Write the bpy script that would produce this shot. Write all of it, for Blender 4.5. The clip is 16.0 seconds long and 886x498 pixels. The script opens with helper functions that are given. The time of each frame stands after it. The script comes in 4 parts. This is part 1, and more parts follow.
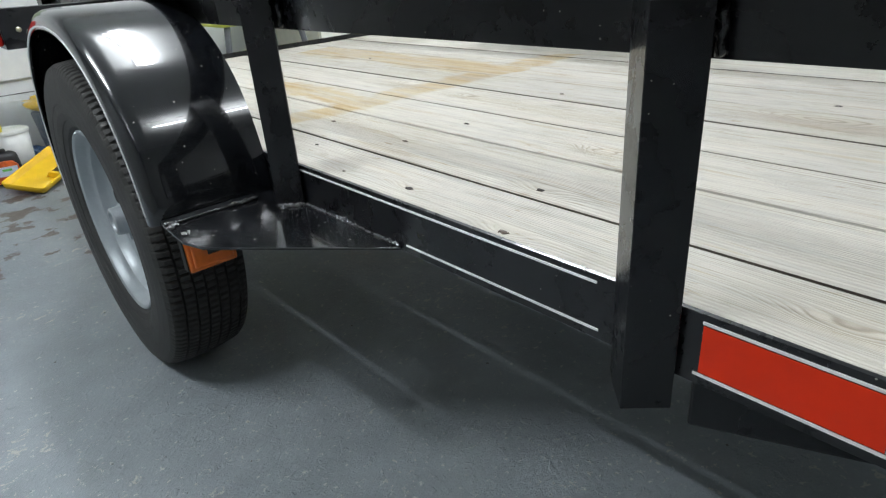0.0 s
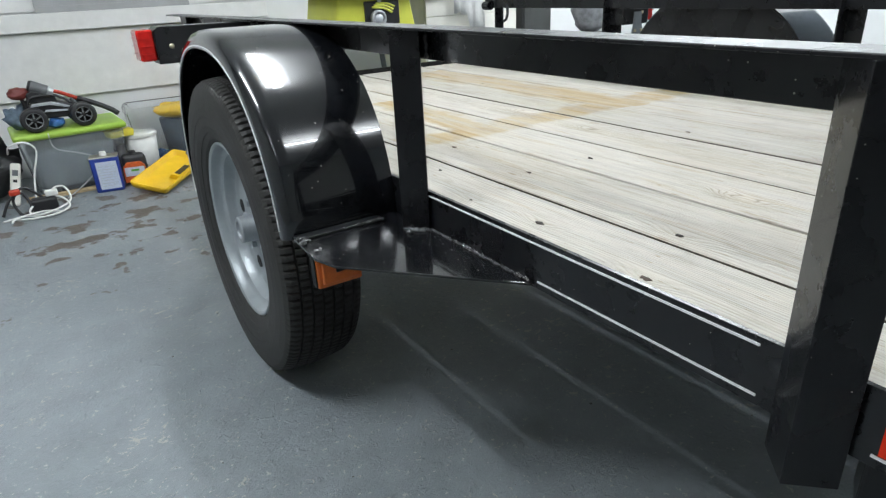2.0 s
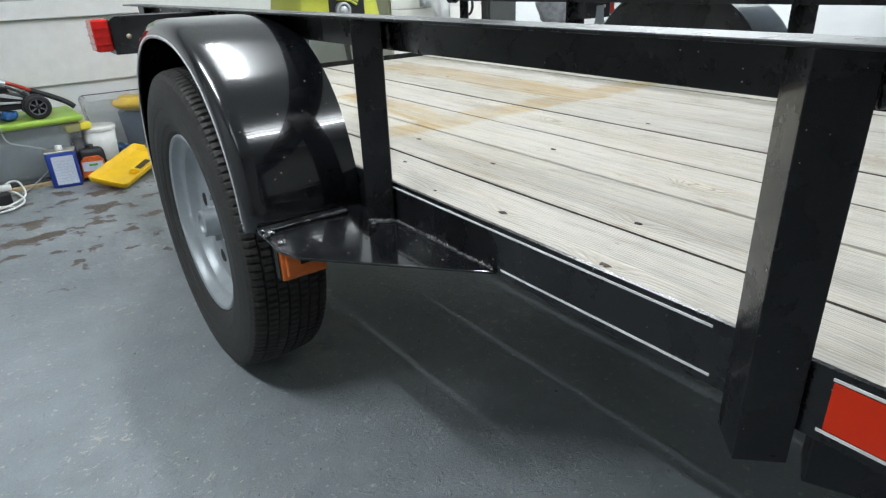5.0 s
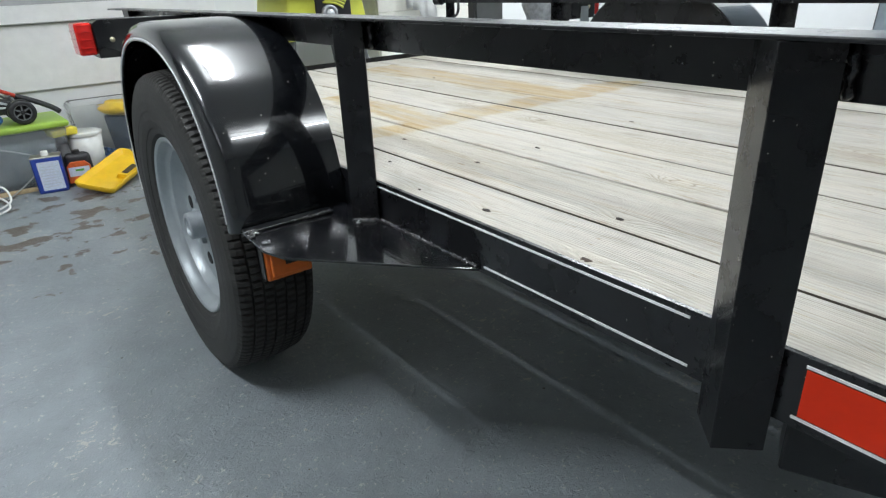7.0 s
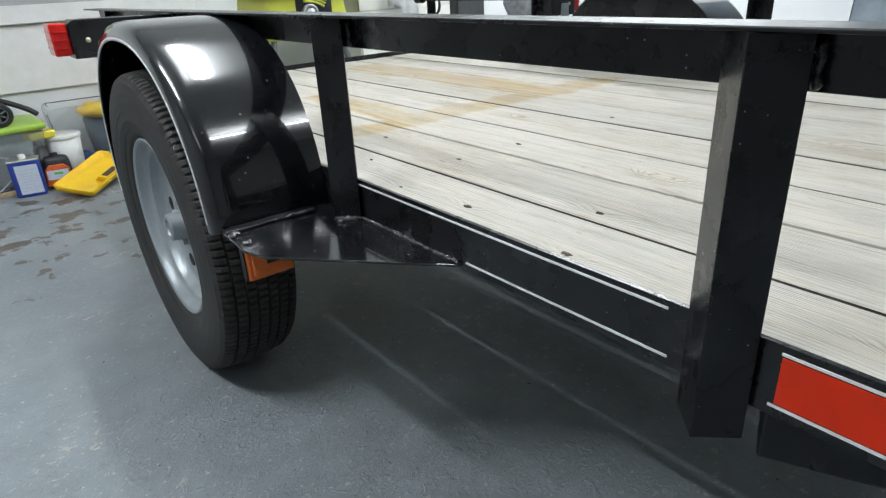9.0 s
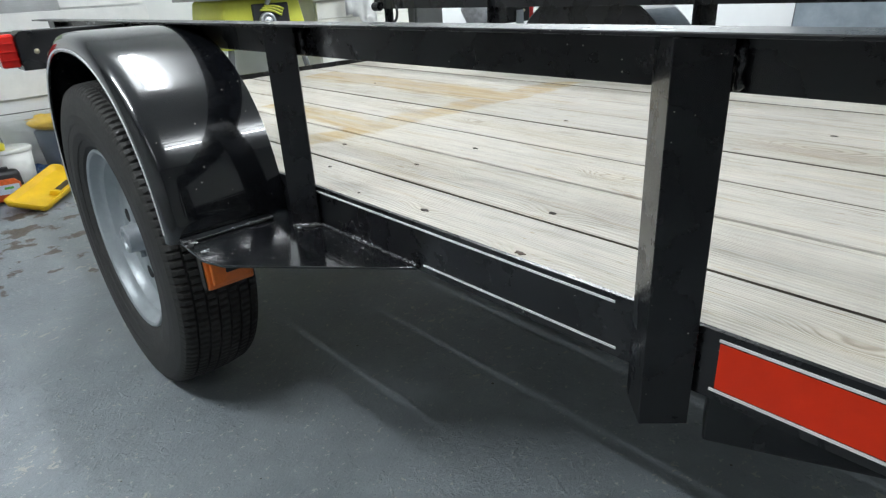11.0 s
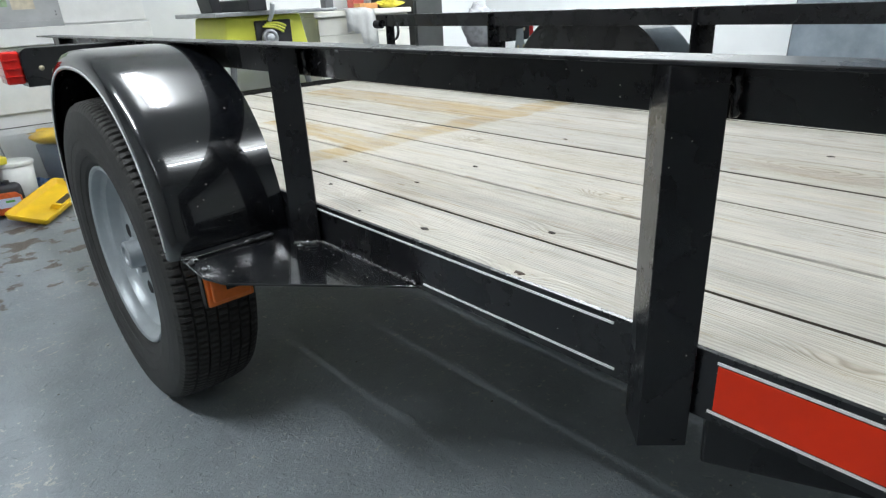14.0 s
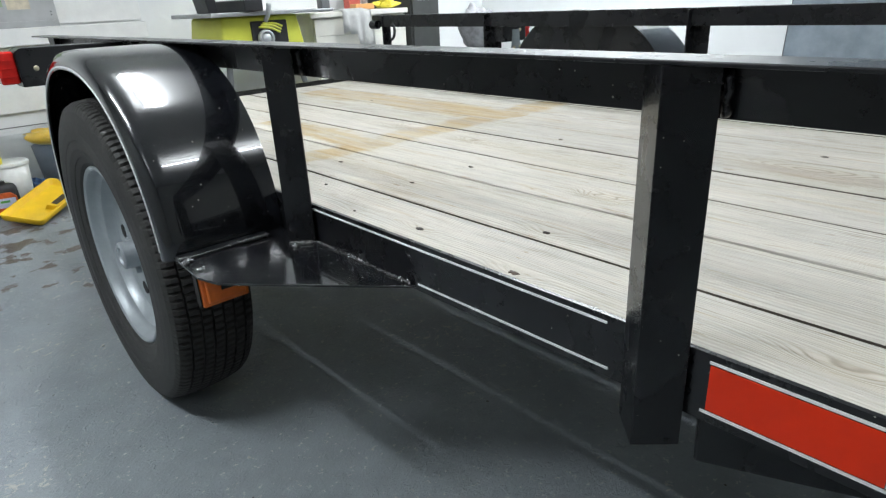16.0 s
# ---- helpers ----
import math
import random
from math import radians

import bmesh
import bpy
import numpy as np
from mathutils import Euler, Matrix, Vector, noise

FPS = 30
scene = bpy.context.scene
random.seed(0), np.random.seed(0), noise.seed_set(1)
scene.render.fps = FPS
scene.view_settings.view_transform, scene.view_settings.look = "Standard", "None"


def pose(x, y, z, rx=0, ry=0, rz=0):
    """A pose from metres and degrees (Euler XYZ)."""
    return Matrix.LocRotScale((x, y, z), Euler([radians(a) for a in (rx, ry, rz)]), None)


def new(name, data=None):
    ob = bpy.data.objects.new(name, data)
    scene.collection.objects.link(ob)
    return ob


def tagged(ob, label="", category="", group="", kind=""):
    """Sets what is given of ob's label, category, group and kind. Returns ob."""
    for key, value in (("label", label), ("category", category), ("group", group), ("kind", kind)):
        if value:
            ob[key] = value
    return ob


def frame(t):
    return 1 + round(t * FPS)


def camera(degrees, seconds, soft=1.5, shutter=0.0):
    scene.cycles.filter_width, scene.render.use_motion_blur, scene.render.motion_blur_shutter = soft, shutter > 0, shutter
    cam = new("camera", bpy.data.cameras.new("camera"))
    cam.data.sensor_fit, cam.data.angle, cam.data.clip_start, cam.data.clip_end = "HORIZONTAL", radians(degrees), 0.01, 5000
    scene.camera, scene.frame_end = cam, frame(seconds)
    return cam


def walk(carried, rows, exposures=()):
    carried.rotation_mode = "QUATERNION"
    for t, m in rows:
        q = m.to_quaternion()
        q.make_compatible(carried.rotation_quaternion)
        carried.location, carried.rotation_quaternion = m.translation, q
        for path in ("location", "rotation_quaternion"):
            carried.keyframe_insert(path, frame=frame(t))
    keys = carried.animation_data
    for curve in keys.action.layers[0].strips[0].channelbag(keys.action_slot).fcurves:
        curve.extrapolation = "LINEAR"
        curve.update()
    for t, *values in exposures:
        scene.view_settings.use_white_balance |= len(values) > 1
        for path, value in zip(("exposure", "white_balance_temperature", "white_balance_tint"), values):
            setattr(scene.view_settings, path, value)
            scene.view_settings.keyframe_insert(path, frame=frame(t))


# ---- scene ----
cam = camera(71.86, 16.0, soft=1.3)
# seconds, place in metres, yaw, pitch, roll in degrees
ROWS = [
    (0.0, -0.4546, -0.1067, 0.8089, -42.007, -25.745, 3.946),
    (0.5, -0.4702, -0.0866, 0.8174, -38.808, -25.184, 3.167),
    (1.0, -0.4893, -0.0696, 0.8248, -35.883, -23.810, 1.868),
    (1.5, -0.5030, -0.0539, 0.8277, -33.875, -23.770, 2.126),
    (2.0, -0.5063, -0.0518, 0.8300, -33.571, -23.456, 2.703),
    (2.5, -0.5126, -0.0525, 0.8292, -33.678, -23.420, 2.072),
    (3.0, -0.5149, -0.0512, 0.8272, -33.483, -24.051, 1.596),
    (3.5, -0.5112, -0.0507, 0.8273, -34.269, -23.527, 2.335),
    (4.0, -0.5050, -0.0562, 0.8279, -35.372, -23.811, 2.476),
    (6.5, -0.5046, -0.0679, 0.8210, -37.088, -24.046, 2.101),
    (7.0, -0.5001, -0.0748, 0.8209, -37.464, -23.889, 2.490),
    (7.5, -0.4978, -0.0760, 0.8182, -38.049, -23.859, 2.413),
    (8.0, -0.4959, -0.0781, 0.8170, -38.609, -24.082, 2.579),
    (10.5, -0.4963, -0.0915, 0.8183, -40.307, -23.586, 3.086),
    (11.0, -0.4963, -0.1024, 0.8187, -42.456, -23.639, 3.081),
    (11.5, -0.4842, -0.1071, 0.8232, -43.606, -23.243, 3.869),
    (12.0, -0.4851, -0.1111, 0.8276, -44.350, -22.631, 3.548),
    (12.5, -0.4854, -0.1101, 0.8252, -44.052, -22.544, 3.274),
    (13.0, -0.4903, -0.1107, 0.8298, -43.427, -22.167, 3.170),
    (13.5, -0.4939, -0.1073, 0.8297, -42.865, -22.023, 2.998),
    (14.0, -0.4975, -0.1036, 0.8271, -42.386, -22.323, 2.780),
    (14.5, -0.4961, -0.1045, 0.8273, -42.234, -22.404, 2.913),
    (15.0, -0.4961, -0.1050, 0.8276, -42.351, -22.417, 2.884),
    (15.5, -0.4943, -0.1064, 0.8267, -42.502, -22.311, 2.881),
    (16.0, -0.4959, -0.1069, 0.8265, -42.647, -22.274, 2.707),
]
walk(cam, [(t, pose(x, y, z, 90 + pitch, roll, yaw)) for t, x, y, z, yaw, pitch, roll in ROWS])

# ---- light ----
world = bpy.data.worlds.new("world")
scene.world = world
world.use_nodes = True
world.node_tree.nodes["Background"].inputs[0].default_value = (0.75, 0.82, 0.9, 1)
world.node_tree.nodes["Background"].inputs[1].default_value = 0.05
scene.view_settings.exposure = 0.0


def area_lamp(name, x, y, z, sx, sy, watts):
    d = bpy.data.lights.new(name, "AREA")
    d.shape, d.size, d.size_y, d.energy, d.color = "RECTANGLE", sx, sy, watts, (0.94, 1.0, 1.06)
    ob = new(name, d)
    ob.matrix_basis = pose(x, y, z)
    return ob


CEIL = 2.50
# each tube shines down and, past its narrow batten, up on the white ceiling
# c, d and e are unseen fill lamps, added to brighten wall and floor
LAMPS = [("a", 0.265, 1.45, "y", 17, 0.05), ("b", 0.95, -1.2, "x", 20, 0.035), ("c", 2.75, 2.2, "y", 47, 0.035), ("d", -1.3, 1.2, "y", 28, 0.035), ("e", -1.7, -1.0, "y", 3, 0.035)]
for tag, x, y, along, watts, wide in LAMPS:
    sx, sy = (wide, 1.2) if along == "y" else (1.2, wide)
    area_lamp("unseen_light_" + tag, x, y, CEIL - 0.20, sx, sy, watts)
    area_lamp("unseen_up_light_" + tag, x, y, CEIL - 0.165, sx, sy, watts * 0.95).matrix_basis = pose(x, y, CEIL - 0.165, 180, 0, 0)


# ---- materials ----
def mat(name):
    m = bpy.data.materials.new(name)
    m.use_nodes = True
    return m, m.node_tree.nodes, m.node_tree.links, m.node_tree.nodes["Principled BSDF"]


def node(nodes, kind, **values):
    n = nodes.new(kind)
    for k, v in values.items():
        n.inputs[k].default_value = v
    return n


def ramp(nodes, stops):
    n = nodes.new("ShaderNodeValToRGB")
    e = n.color_ramp.elements
    while len(e) < len(stops):
        e.new(0.5)
    for el, (p, c) in zip(e, stops):
        el.position, el.color = p, (c[0], c[1], c[2], 1)
    return n


def coords(nodes, links, scale=(1, 1, 1)):
    tc = nodes.new("ShaderNodeTexCoord")
    mp = nodes.new("ShaderNodeMapping")
    mp.inputs["Scale"].default_value = scale
    links.new(tc.outputs["Object"], mp.inputs["Vector"])
    return mp.outputs["Vector"]


def plain(name, color, rough=0.5, metal=0.0, vary=0.12, scale=25.0, bump=0.0, coat=0.0, specks=0.0):
    """A painted, moulded or metal surface with mottling, uneven gloss, fine relief and dust specks."""
    m, n, l, b = mat(name)
    v = coords(n, l)
    t = node(n, "ShaderNodeTexNoise", Scale=scale, Detail=6.0, Roughness=0.6)
    l.new(v, t.inputs["Vector"])
    lo = [c * (1 - vary) for c in color]
    hi = [min(1, c * (1 + vary)) for c in color]
    r = ramp(n, [(0.3, lo), (0.7, hi)])
    l.new(t.outputs["Fac"], r.inputs["Fac"])
    out = r.outputs["Color"]
    if specks:
        s = node(n, "ShaderNodeTexVoronoi", Scale=85.0)
        l.new(v, s.inputs["Vector"])
        pick = n.new("ShaderNodeSeparateColor")
        l.new(s.outputs["Color"], pick.inputs[0])
        big = node(n, "ShaderNodeTexNoise", Scale=7.0, Detail=2.0)
        l.new(v, big.inputs["Vector"])
        some = n.new("ShaderNodeMapRange")
        for k, x in (("From Min", 0.50), ("From Max", 1.0), ("To Min", 0.0), ("To Max", specks)):
            some.inputs[k].default_value = x
        l.new(pick.outputs[0], some.inputs["Value"])
        lim = n.new("ShaderNodeMath")
        lim.operation = "MULTIPLY"
        l.new(big.outputs["Fac"], lim.inputs[0])
        l.new(some.outputs["Result"], lim.inputs[1])
        less = n.new("ShaderNodeMath")
        less.operation = "LESS_THAN"
        l.new(s.outputs["Distance"], less.inputs[0])
        l.new(lim.outputs[0], less.inputs[1])
        mix = n.new("ShaderNodeMix")
        mix.data_type = "RGBA"
        l.new(less.outputs[0], mix.inputs["Factor"])
        l.new(out, mix.inputs["A"])
        mix.inputs["B"].default_value = (0.32, 0.3, 0.27, 1)
        out = mix.outputs["Result"]
    l.new(out, b.inputs["Base Color"])
    rr = n.new("ShaderNodeMapRange")
    rr.inputs["To Min"].default_value, rr.inputs["To Max"].default_value = rough * 0.75, min(1, rough * 1.3)
    l.new(t.outputs["Fac"], rr.inputs["Value"])
    l.new(rr.outputs["Result"], b.inputs["Roughness"])
    b.inputs["Metallic"].default_value = metal
    b.inputs["Coat Weight"].default_value = coat
    if bump:
        f = node(n, "ShaderNodeTexNoise", Scale=scale * 6, Detail=3.0)
        l.new(v, f.inputs["Vector"])
        bp = node(n, "ShaderNodeBump", Strength=bump, Distance=0.002)
        l.new(f.outputs["Fac"], bp.inputs["Height"])
        l.new(bp.outputs["Normal"], b.inputs["Normal"])
    return m


def clear_plastic(name, color, rough=0.25, weight=0.85):
    m, n, l, b = mat(name)
    b.inputs["Base Color"].default_value = (*color, 1)
    b.inputs["Roughness"].default_value = rough
    b.inputs["Transmission Weight"].default_value = weight
    b.inputs["IOR"].default_value = 1.15
    return m


def wood_material():
    m, n, l, b = mat("weathered_pine")
    tc = n.new("ShaderNodeTexCoord")
    info = n.new("ShaderNodeObjectInfo")
    off = n.new("ShaderNodeVectorMath")
    off.operation = "SCALE"
    off.inputs["Scale"].default_value = 7.0
    cmb = n.new("ShaderNodeCombineXYZ")
    for k in range(3):
        l.new(info.outputs["Random"], cmb.inputs[k])
    l.new(cmb.outputs[0], off.inputs[0])
    add = n.new("ShaderNodeVectorMath")
    l.new(tc.outputs["Object"], add.inputs[0])
    l.new(off.outputs[0], add.inputs[1])

    def mapped(sc):
        mp = n.new("ShaderNodeMapping")
        mp.inputs["Scale"].default_value = sc
        l.new(add.outputs[0], mp.inputs["Vector"])
        return mp.outputs["Vector"]

    warp = node(n, "ShaderNodeTexNoise", Scale=1.0, Detail=3.0)
    l.new(mapped((7, 0.8, 5)), warp.inputs["Vector"])
    # growth rings cut lengthwise: bands across the board, drawn out along it
    wave = n.new("ShaderNodeTexWave")
    wave.wave_type, wave.bands_direction = "BANDS", "X"
    for k, x in (("Scale", 66.0), ("Distortion", 4.0), ("Detail", 2.0), ("Detail Scale", 1.4), ("Detail Roughness", 0.6)):
        wave.inputs[k].default_value = x
    # the rings bend round knots and wander along the board
    swirls = None
    for kx, ky, amp, sx, sy in SWIRLS:
        d = n.new("ShaderNodeVectorMath")
        d.operation = "SUBTRACT"
        d.inputs[1].default_value = (kx, ky, 0)
        l.new(tc.outputs["Object"], d.inputs[0])
        e = n.new("ShaderNodeVectorMath")
        e.operation = "MULTIPLY"
        e.inputs[1].default_value = (1 / sx, 1 / sy, 0)
        l.new(d.outputs[0], e.inputs[0])
        q = n.new("ShaderNodeVectorMath")
        q.operation = "DOT_PRODUCT"
        l.new(e.outputs[0], q.inputs[0])
        l.new(e.outputs[0], q.inputs[1])
        g = n.new("ShaderNodeMath")
        g.operation = "POWER"
        g.inputs[0].default_value = 0.3679
        l.new(q.outputs["Value"], g.inputs[1])
        h = n.new("ShaderNodeMath")
        h.operation = "MULTIPLY_ADD"
        h.inputs[1].default_value = amp
        h.inputs[2].default_value = 0.0
        l.new(g.outputs[0], h.inputs[0])
        if swirls is not None:
            l.new(swirls, h.inputs[2])
        swirls = h.outputs[0]
    wander = n.new("ShaderNodeMath")
    wander.operation = "MULTIPLY_ADD"
    wander.inputs[1].default_value = 0.085
    l.new(warp.outputs["Fac"], wander.inputs[0])
    l.new(swirls, wander.inputs[2])
    shift = n.new("ShaderNodeCombineXYZ")
    l.new(wander.outputs[0], shift.inputs[0])
    bent = n.new("ShaderNodeVectorMath")
    l.new(mapped((1.0, 0.05, 1.0)), bent.inputs[0])
    l.new(shift.outputs[0], bent.inputs[1])
    l.new(bent.outputs[0], wave.inputs["Vector"])
    fine = node(n, "ShaderNodeTexNoise", Scale=1.0, Detail=6.0, Roughness=0.7)
    l.new(mapped((300, 4, 60)), fine.inputs["Vector"])
    broad = node(n, "ShaderNodeTexNoise", Scale=1.0, Detail=4.0)
    l.new(mapped((9, 2.2, 5)), broad.inputs["Vector"])
    r1 = ramp(n, [(0.0, (0.275, 0.248, 0.200)), (0.14, (0.390, 0.365, 0.310)), (0.32, (0.445, 0.422, 0.367)), (1.0, (0.468, 0.445, 0.390))])
    # in places the rings stand out, in others the face is bleached almost even
    clear = node(n, "ShaderNodeTexNoise", Scale=1.0, Detail=3.0)
    l.new(mapped((11, 0.9, 4)), clear.inputs["Vector"])
    cm = n.new("ShaderNodeMapRange")
    for k, x in (("From Min", 0.36), ("From Max", 0.62), ("To Min", 0.35), ("To Max", 1.0)):
        cm.inputs[k].default_value = x
    l.new(clear.outputs["Fac"], cm.inputs["Value"])
    even = n.new("ShaderNodeMix")
    even.data_type = "FLOAT"
    even.inputs["A"].default_value = 0.62
    near = n.new("ShaderNodeMath")
    near.operation, near.use_clamp = "MULTIPLY_ADD", True
    near.inputs[1].default_value = 22.0
    l.new(swirls, near.inputs[0])
    l.new(cm.outputs["Result"], near.inputs[2])
    l.new(near.outputs[0], even.inputs["Factor"])
    l.new(wave.outputs["Fac"], even.inputs["B"])
    l.new(even.outputs["Result"], r1.inputs["Fac"])
    streak = node(n, "ShaderNodeTexNoise", Scale=1.0, Detail=4.0, Roughness=0.55, Distortion=0.4)
    l.new(mapped((95, 0.9, 20)), streak.inputs["Vector"])
    r5 = ramp(n, [(0.28, (0.70, 0.66, 0.60)), (0.345, (0.95, 0.94, 0.925)), (0.43, (1, 1, 1))])
    l.new(streak.outputs["Fac"], r5.inputs["Fac"])
    r2 = ramp(n, [(0.3, (0.68, 0.66, 0.62)), (0.48, (1, 1, 1)), (0.8, (1.06, 1.06, 1.05))])
    l.new(fine.outputs["Fac"], r2.inputs["Fac"])
    r3 = ramp(n, [(0.25, (0.90, 0.875, 0.83)), (0.5, (1, 1, 1)), (0.75, (1.02, 1.02, 1.03))])
    l.new(broad.outputs["Fac"], r3.inputs["Fac"])

    def mul(a, c, f=1.0):
        x = n.new("ShaderNodeMix")
        x.data_type, x.blend_type = "RGBA", "MULTIPLY"
        x.inputs["Factor"].default_value = f
        l.new(a, x.inputs["A"])
        l.new(c, x.inputs["B"])
        return x.outputs["Result"]

    # brown heartwood figure and grey weathering in long patches
    fig = node(n, "ShaderNodeTexNoise", Scale=1.0, Detail=7.0, Roughness=0.62, Distortion=1.6)
    l.new(mapped((26, 1.9, 8)), fig.inputs["Vector"])
    r4 = ramp(n, [(0.42, (0.93, 0.94, 0.96)), (0.50, (1, 1, 1)), (0.58, (1, 1, 1)), (0.66, (0.88, 0.82, 0.73)), (0.70, (1, 0.98, 0.95)), (0.76, (0.86, 0.79, 0.69))])
    l.new(fig.outputs["Fac"], r4.inputs["Fac"])
    col = mul(mul(mul(r1.outputs["Color"], r2.outputs["Color"]), r3.outputs["Color"]), mul(r4.outputs["Color"], r5.outputs["Color"]))
    r6 = ramp(n, [(0.0, (1, 1, 1)), (0.35, (0.98, 0.95, 0.89)), (0.8, (0.86, 0.78, 0.66))])
    halo = n.new("ShaderNodeMath")
    halo.operation = "MULTIPLY"
    halo.inputs[1].default_value = 22.0
    l.new(swirls, halo.inputs[0])
    l.new(halo.outputs[0], r6.inputs["Fac"])
    col = mul(col, r6.outputs["Color"], 0.6)
    # bleached and smudged blotches, and short brown flecks along the grain
    blot = node(n, "ShaderNodeTexNoise", Scale=1.0, Detail=5.0, Roughness=0.65, Distortion=0.7)
    l.new(mapped((24, 6.5, 8)), blot.inputs["Vector"])
    r7 = ramp(n, [(0.30, (0.80, 0.775, 0.74)), (0.40, (0.94, 0.935, 0.93)), (0.50, (1, 1, 1)), (0.62, (1.03, 1.03, 1.02)), (0.70, (1.08, 1.08, 1.07))])
    l.new(blot.outputs["Fac"], r7.inputs["Fac"])
    fleck = node(n, "ShaderNodeTexNoise", Scale=1.0, Detail=3.0, Roughness=0.6, Distortion=0.5)
    l.new(mapped((110, 16, 30)), fleck.inputs["Vector"])
    r8 = ramp(n, [(0.64, (1, 1, 1)), (0.70, (0.80, 0.74, 0.66)), (0.76, (0.62, 0.54, 0.45))])
    l.new(fleck.outputs["Fac"], r8.inputs["Fac"])
    col = mul(mul(col, r7.outputs["Color"]), r8.outputs["Color"])
    # fresher, yellower wood where something stood on the deck: an outline of bands
    sep = n.new("ShaderNodeSeparateXYZ")
    l.new(tc.outputs["Object"], sep.inputs[0])
    wob = node(n, "ShaderNodeTexNoise", Scale=9.0, Detail=3.0)
    l.new(tc.outputs["Object"], wob.inputs["Vector"])

    def math1(op, a, c=None):
        x = n.new("ShaderNodeMath")
        x.operation = op
        for k, s in enumerate((a, c)):
            if s is None:
                continue
            if isinstance(s, (int, float)):
                x.inputs[k].default_value = s
            else:
                l.new(s, x.inputs[k])
        return x.outputs[0]

    jitter = math1("MULTIPLY", math1("SUBTRACT", wob.outputs["Fac"], 0.5), 0.12)

    def band(axis, at, half, axis2, lo, hi):
        d = math1("ABSOLUTE", math1("SUBTRACT", math1("ADD", sep.outputs[axis], jitter), at))
        e = n.new("ShaderNodeMapRange")
        e.inputs["From Min"].default_value, e.inputs["From Max"].default_value = half, half * 0.55
        l.new(d, e.inputs["Value"])
        inside = math1("MULTIPLY", math1("GREATER_THAN", math1("ADD", sep.outputs[axis2], jitter), lo), math1("LESS_THAN", math1("ADD", sep.outputs[axis2], jitter), hi))
        return math1("MULTIPLY", e.outputs["Result"], inside)

    bands = math1("MAXIMUM", band("Y", 1.16, 0.068, "X", 0.16, 1.2), math1("MAXIMUM", band("X", 0.88, 0.10, "Y", 1.1, 2.2), band("X", 0.40, 0.06, "Y", 1.12, 1.7)))
    bands = math1("MULTIPLY", bands, math1("ADD", math1("MULTIPLY", fig.outputs["Fac"], 2.2), -0.45))
    mixs = n.new("ShaderNodeMix")
    mixs.data_type, mixs.blend_type = "RGBA", "MULTIPLY"
    l.new(bands, mixs.inputs["Factor"])
    l.new(col, mixs.inputs["A"])
    mixs.inputs["B"].default_value = (0.82, 0.64, 0.335, 1)
    # each board its own tone
    tone = n.new("ShaderNodeMapRange")
    tone.inputs["To Min"].default_value, tone.inputs["To Max"].default_value = 0.9, 1.06
    l.new(info.outputs["Random"], tone.inputs["Value"])
    hs = n.new("ShaderNodeHueSaturation")
    l.new(tone.outputs["Result"], hs.inputs["Value"])
    l.new(mixs.outputs["Result"], hs.inputs["Color"])
    l.new(hs.outputs["Color"], b.inputs["Base Color"])
    b.inputs["Roughness"].default_value = 0.75
    hsum = math1("ADD", math1("MULTIPLY", wave.outputs["Fac"], 0.6), math1("MULTIPLY", fine.outputs["Fac"], 0.6))
    bp = node(n, "ShaderNodeBump", Strength=0.5, Distance=0.002)
    l.new(hsum, bp.inputs["Height"])
    l.new(bp.outputs["Normal"], b.inputs["Normal"])
    return m


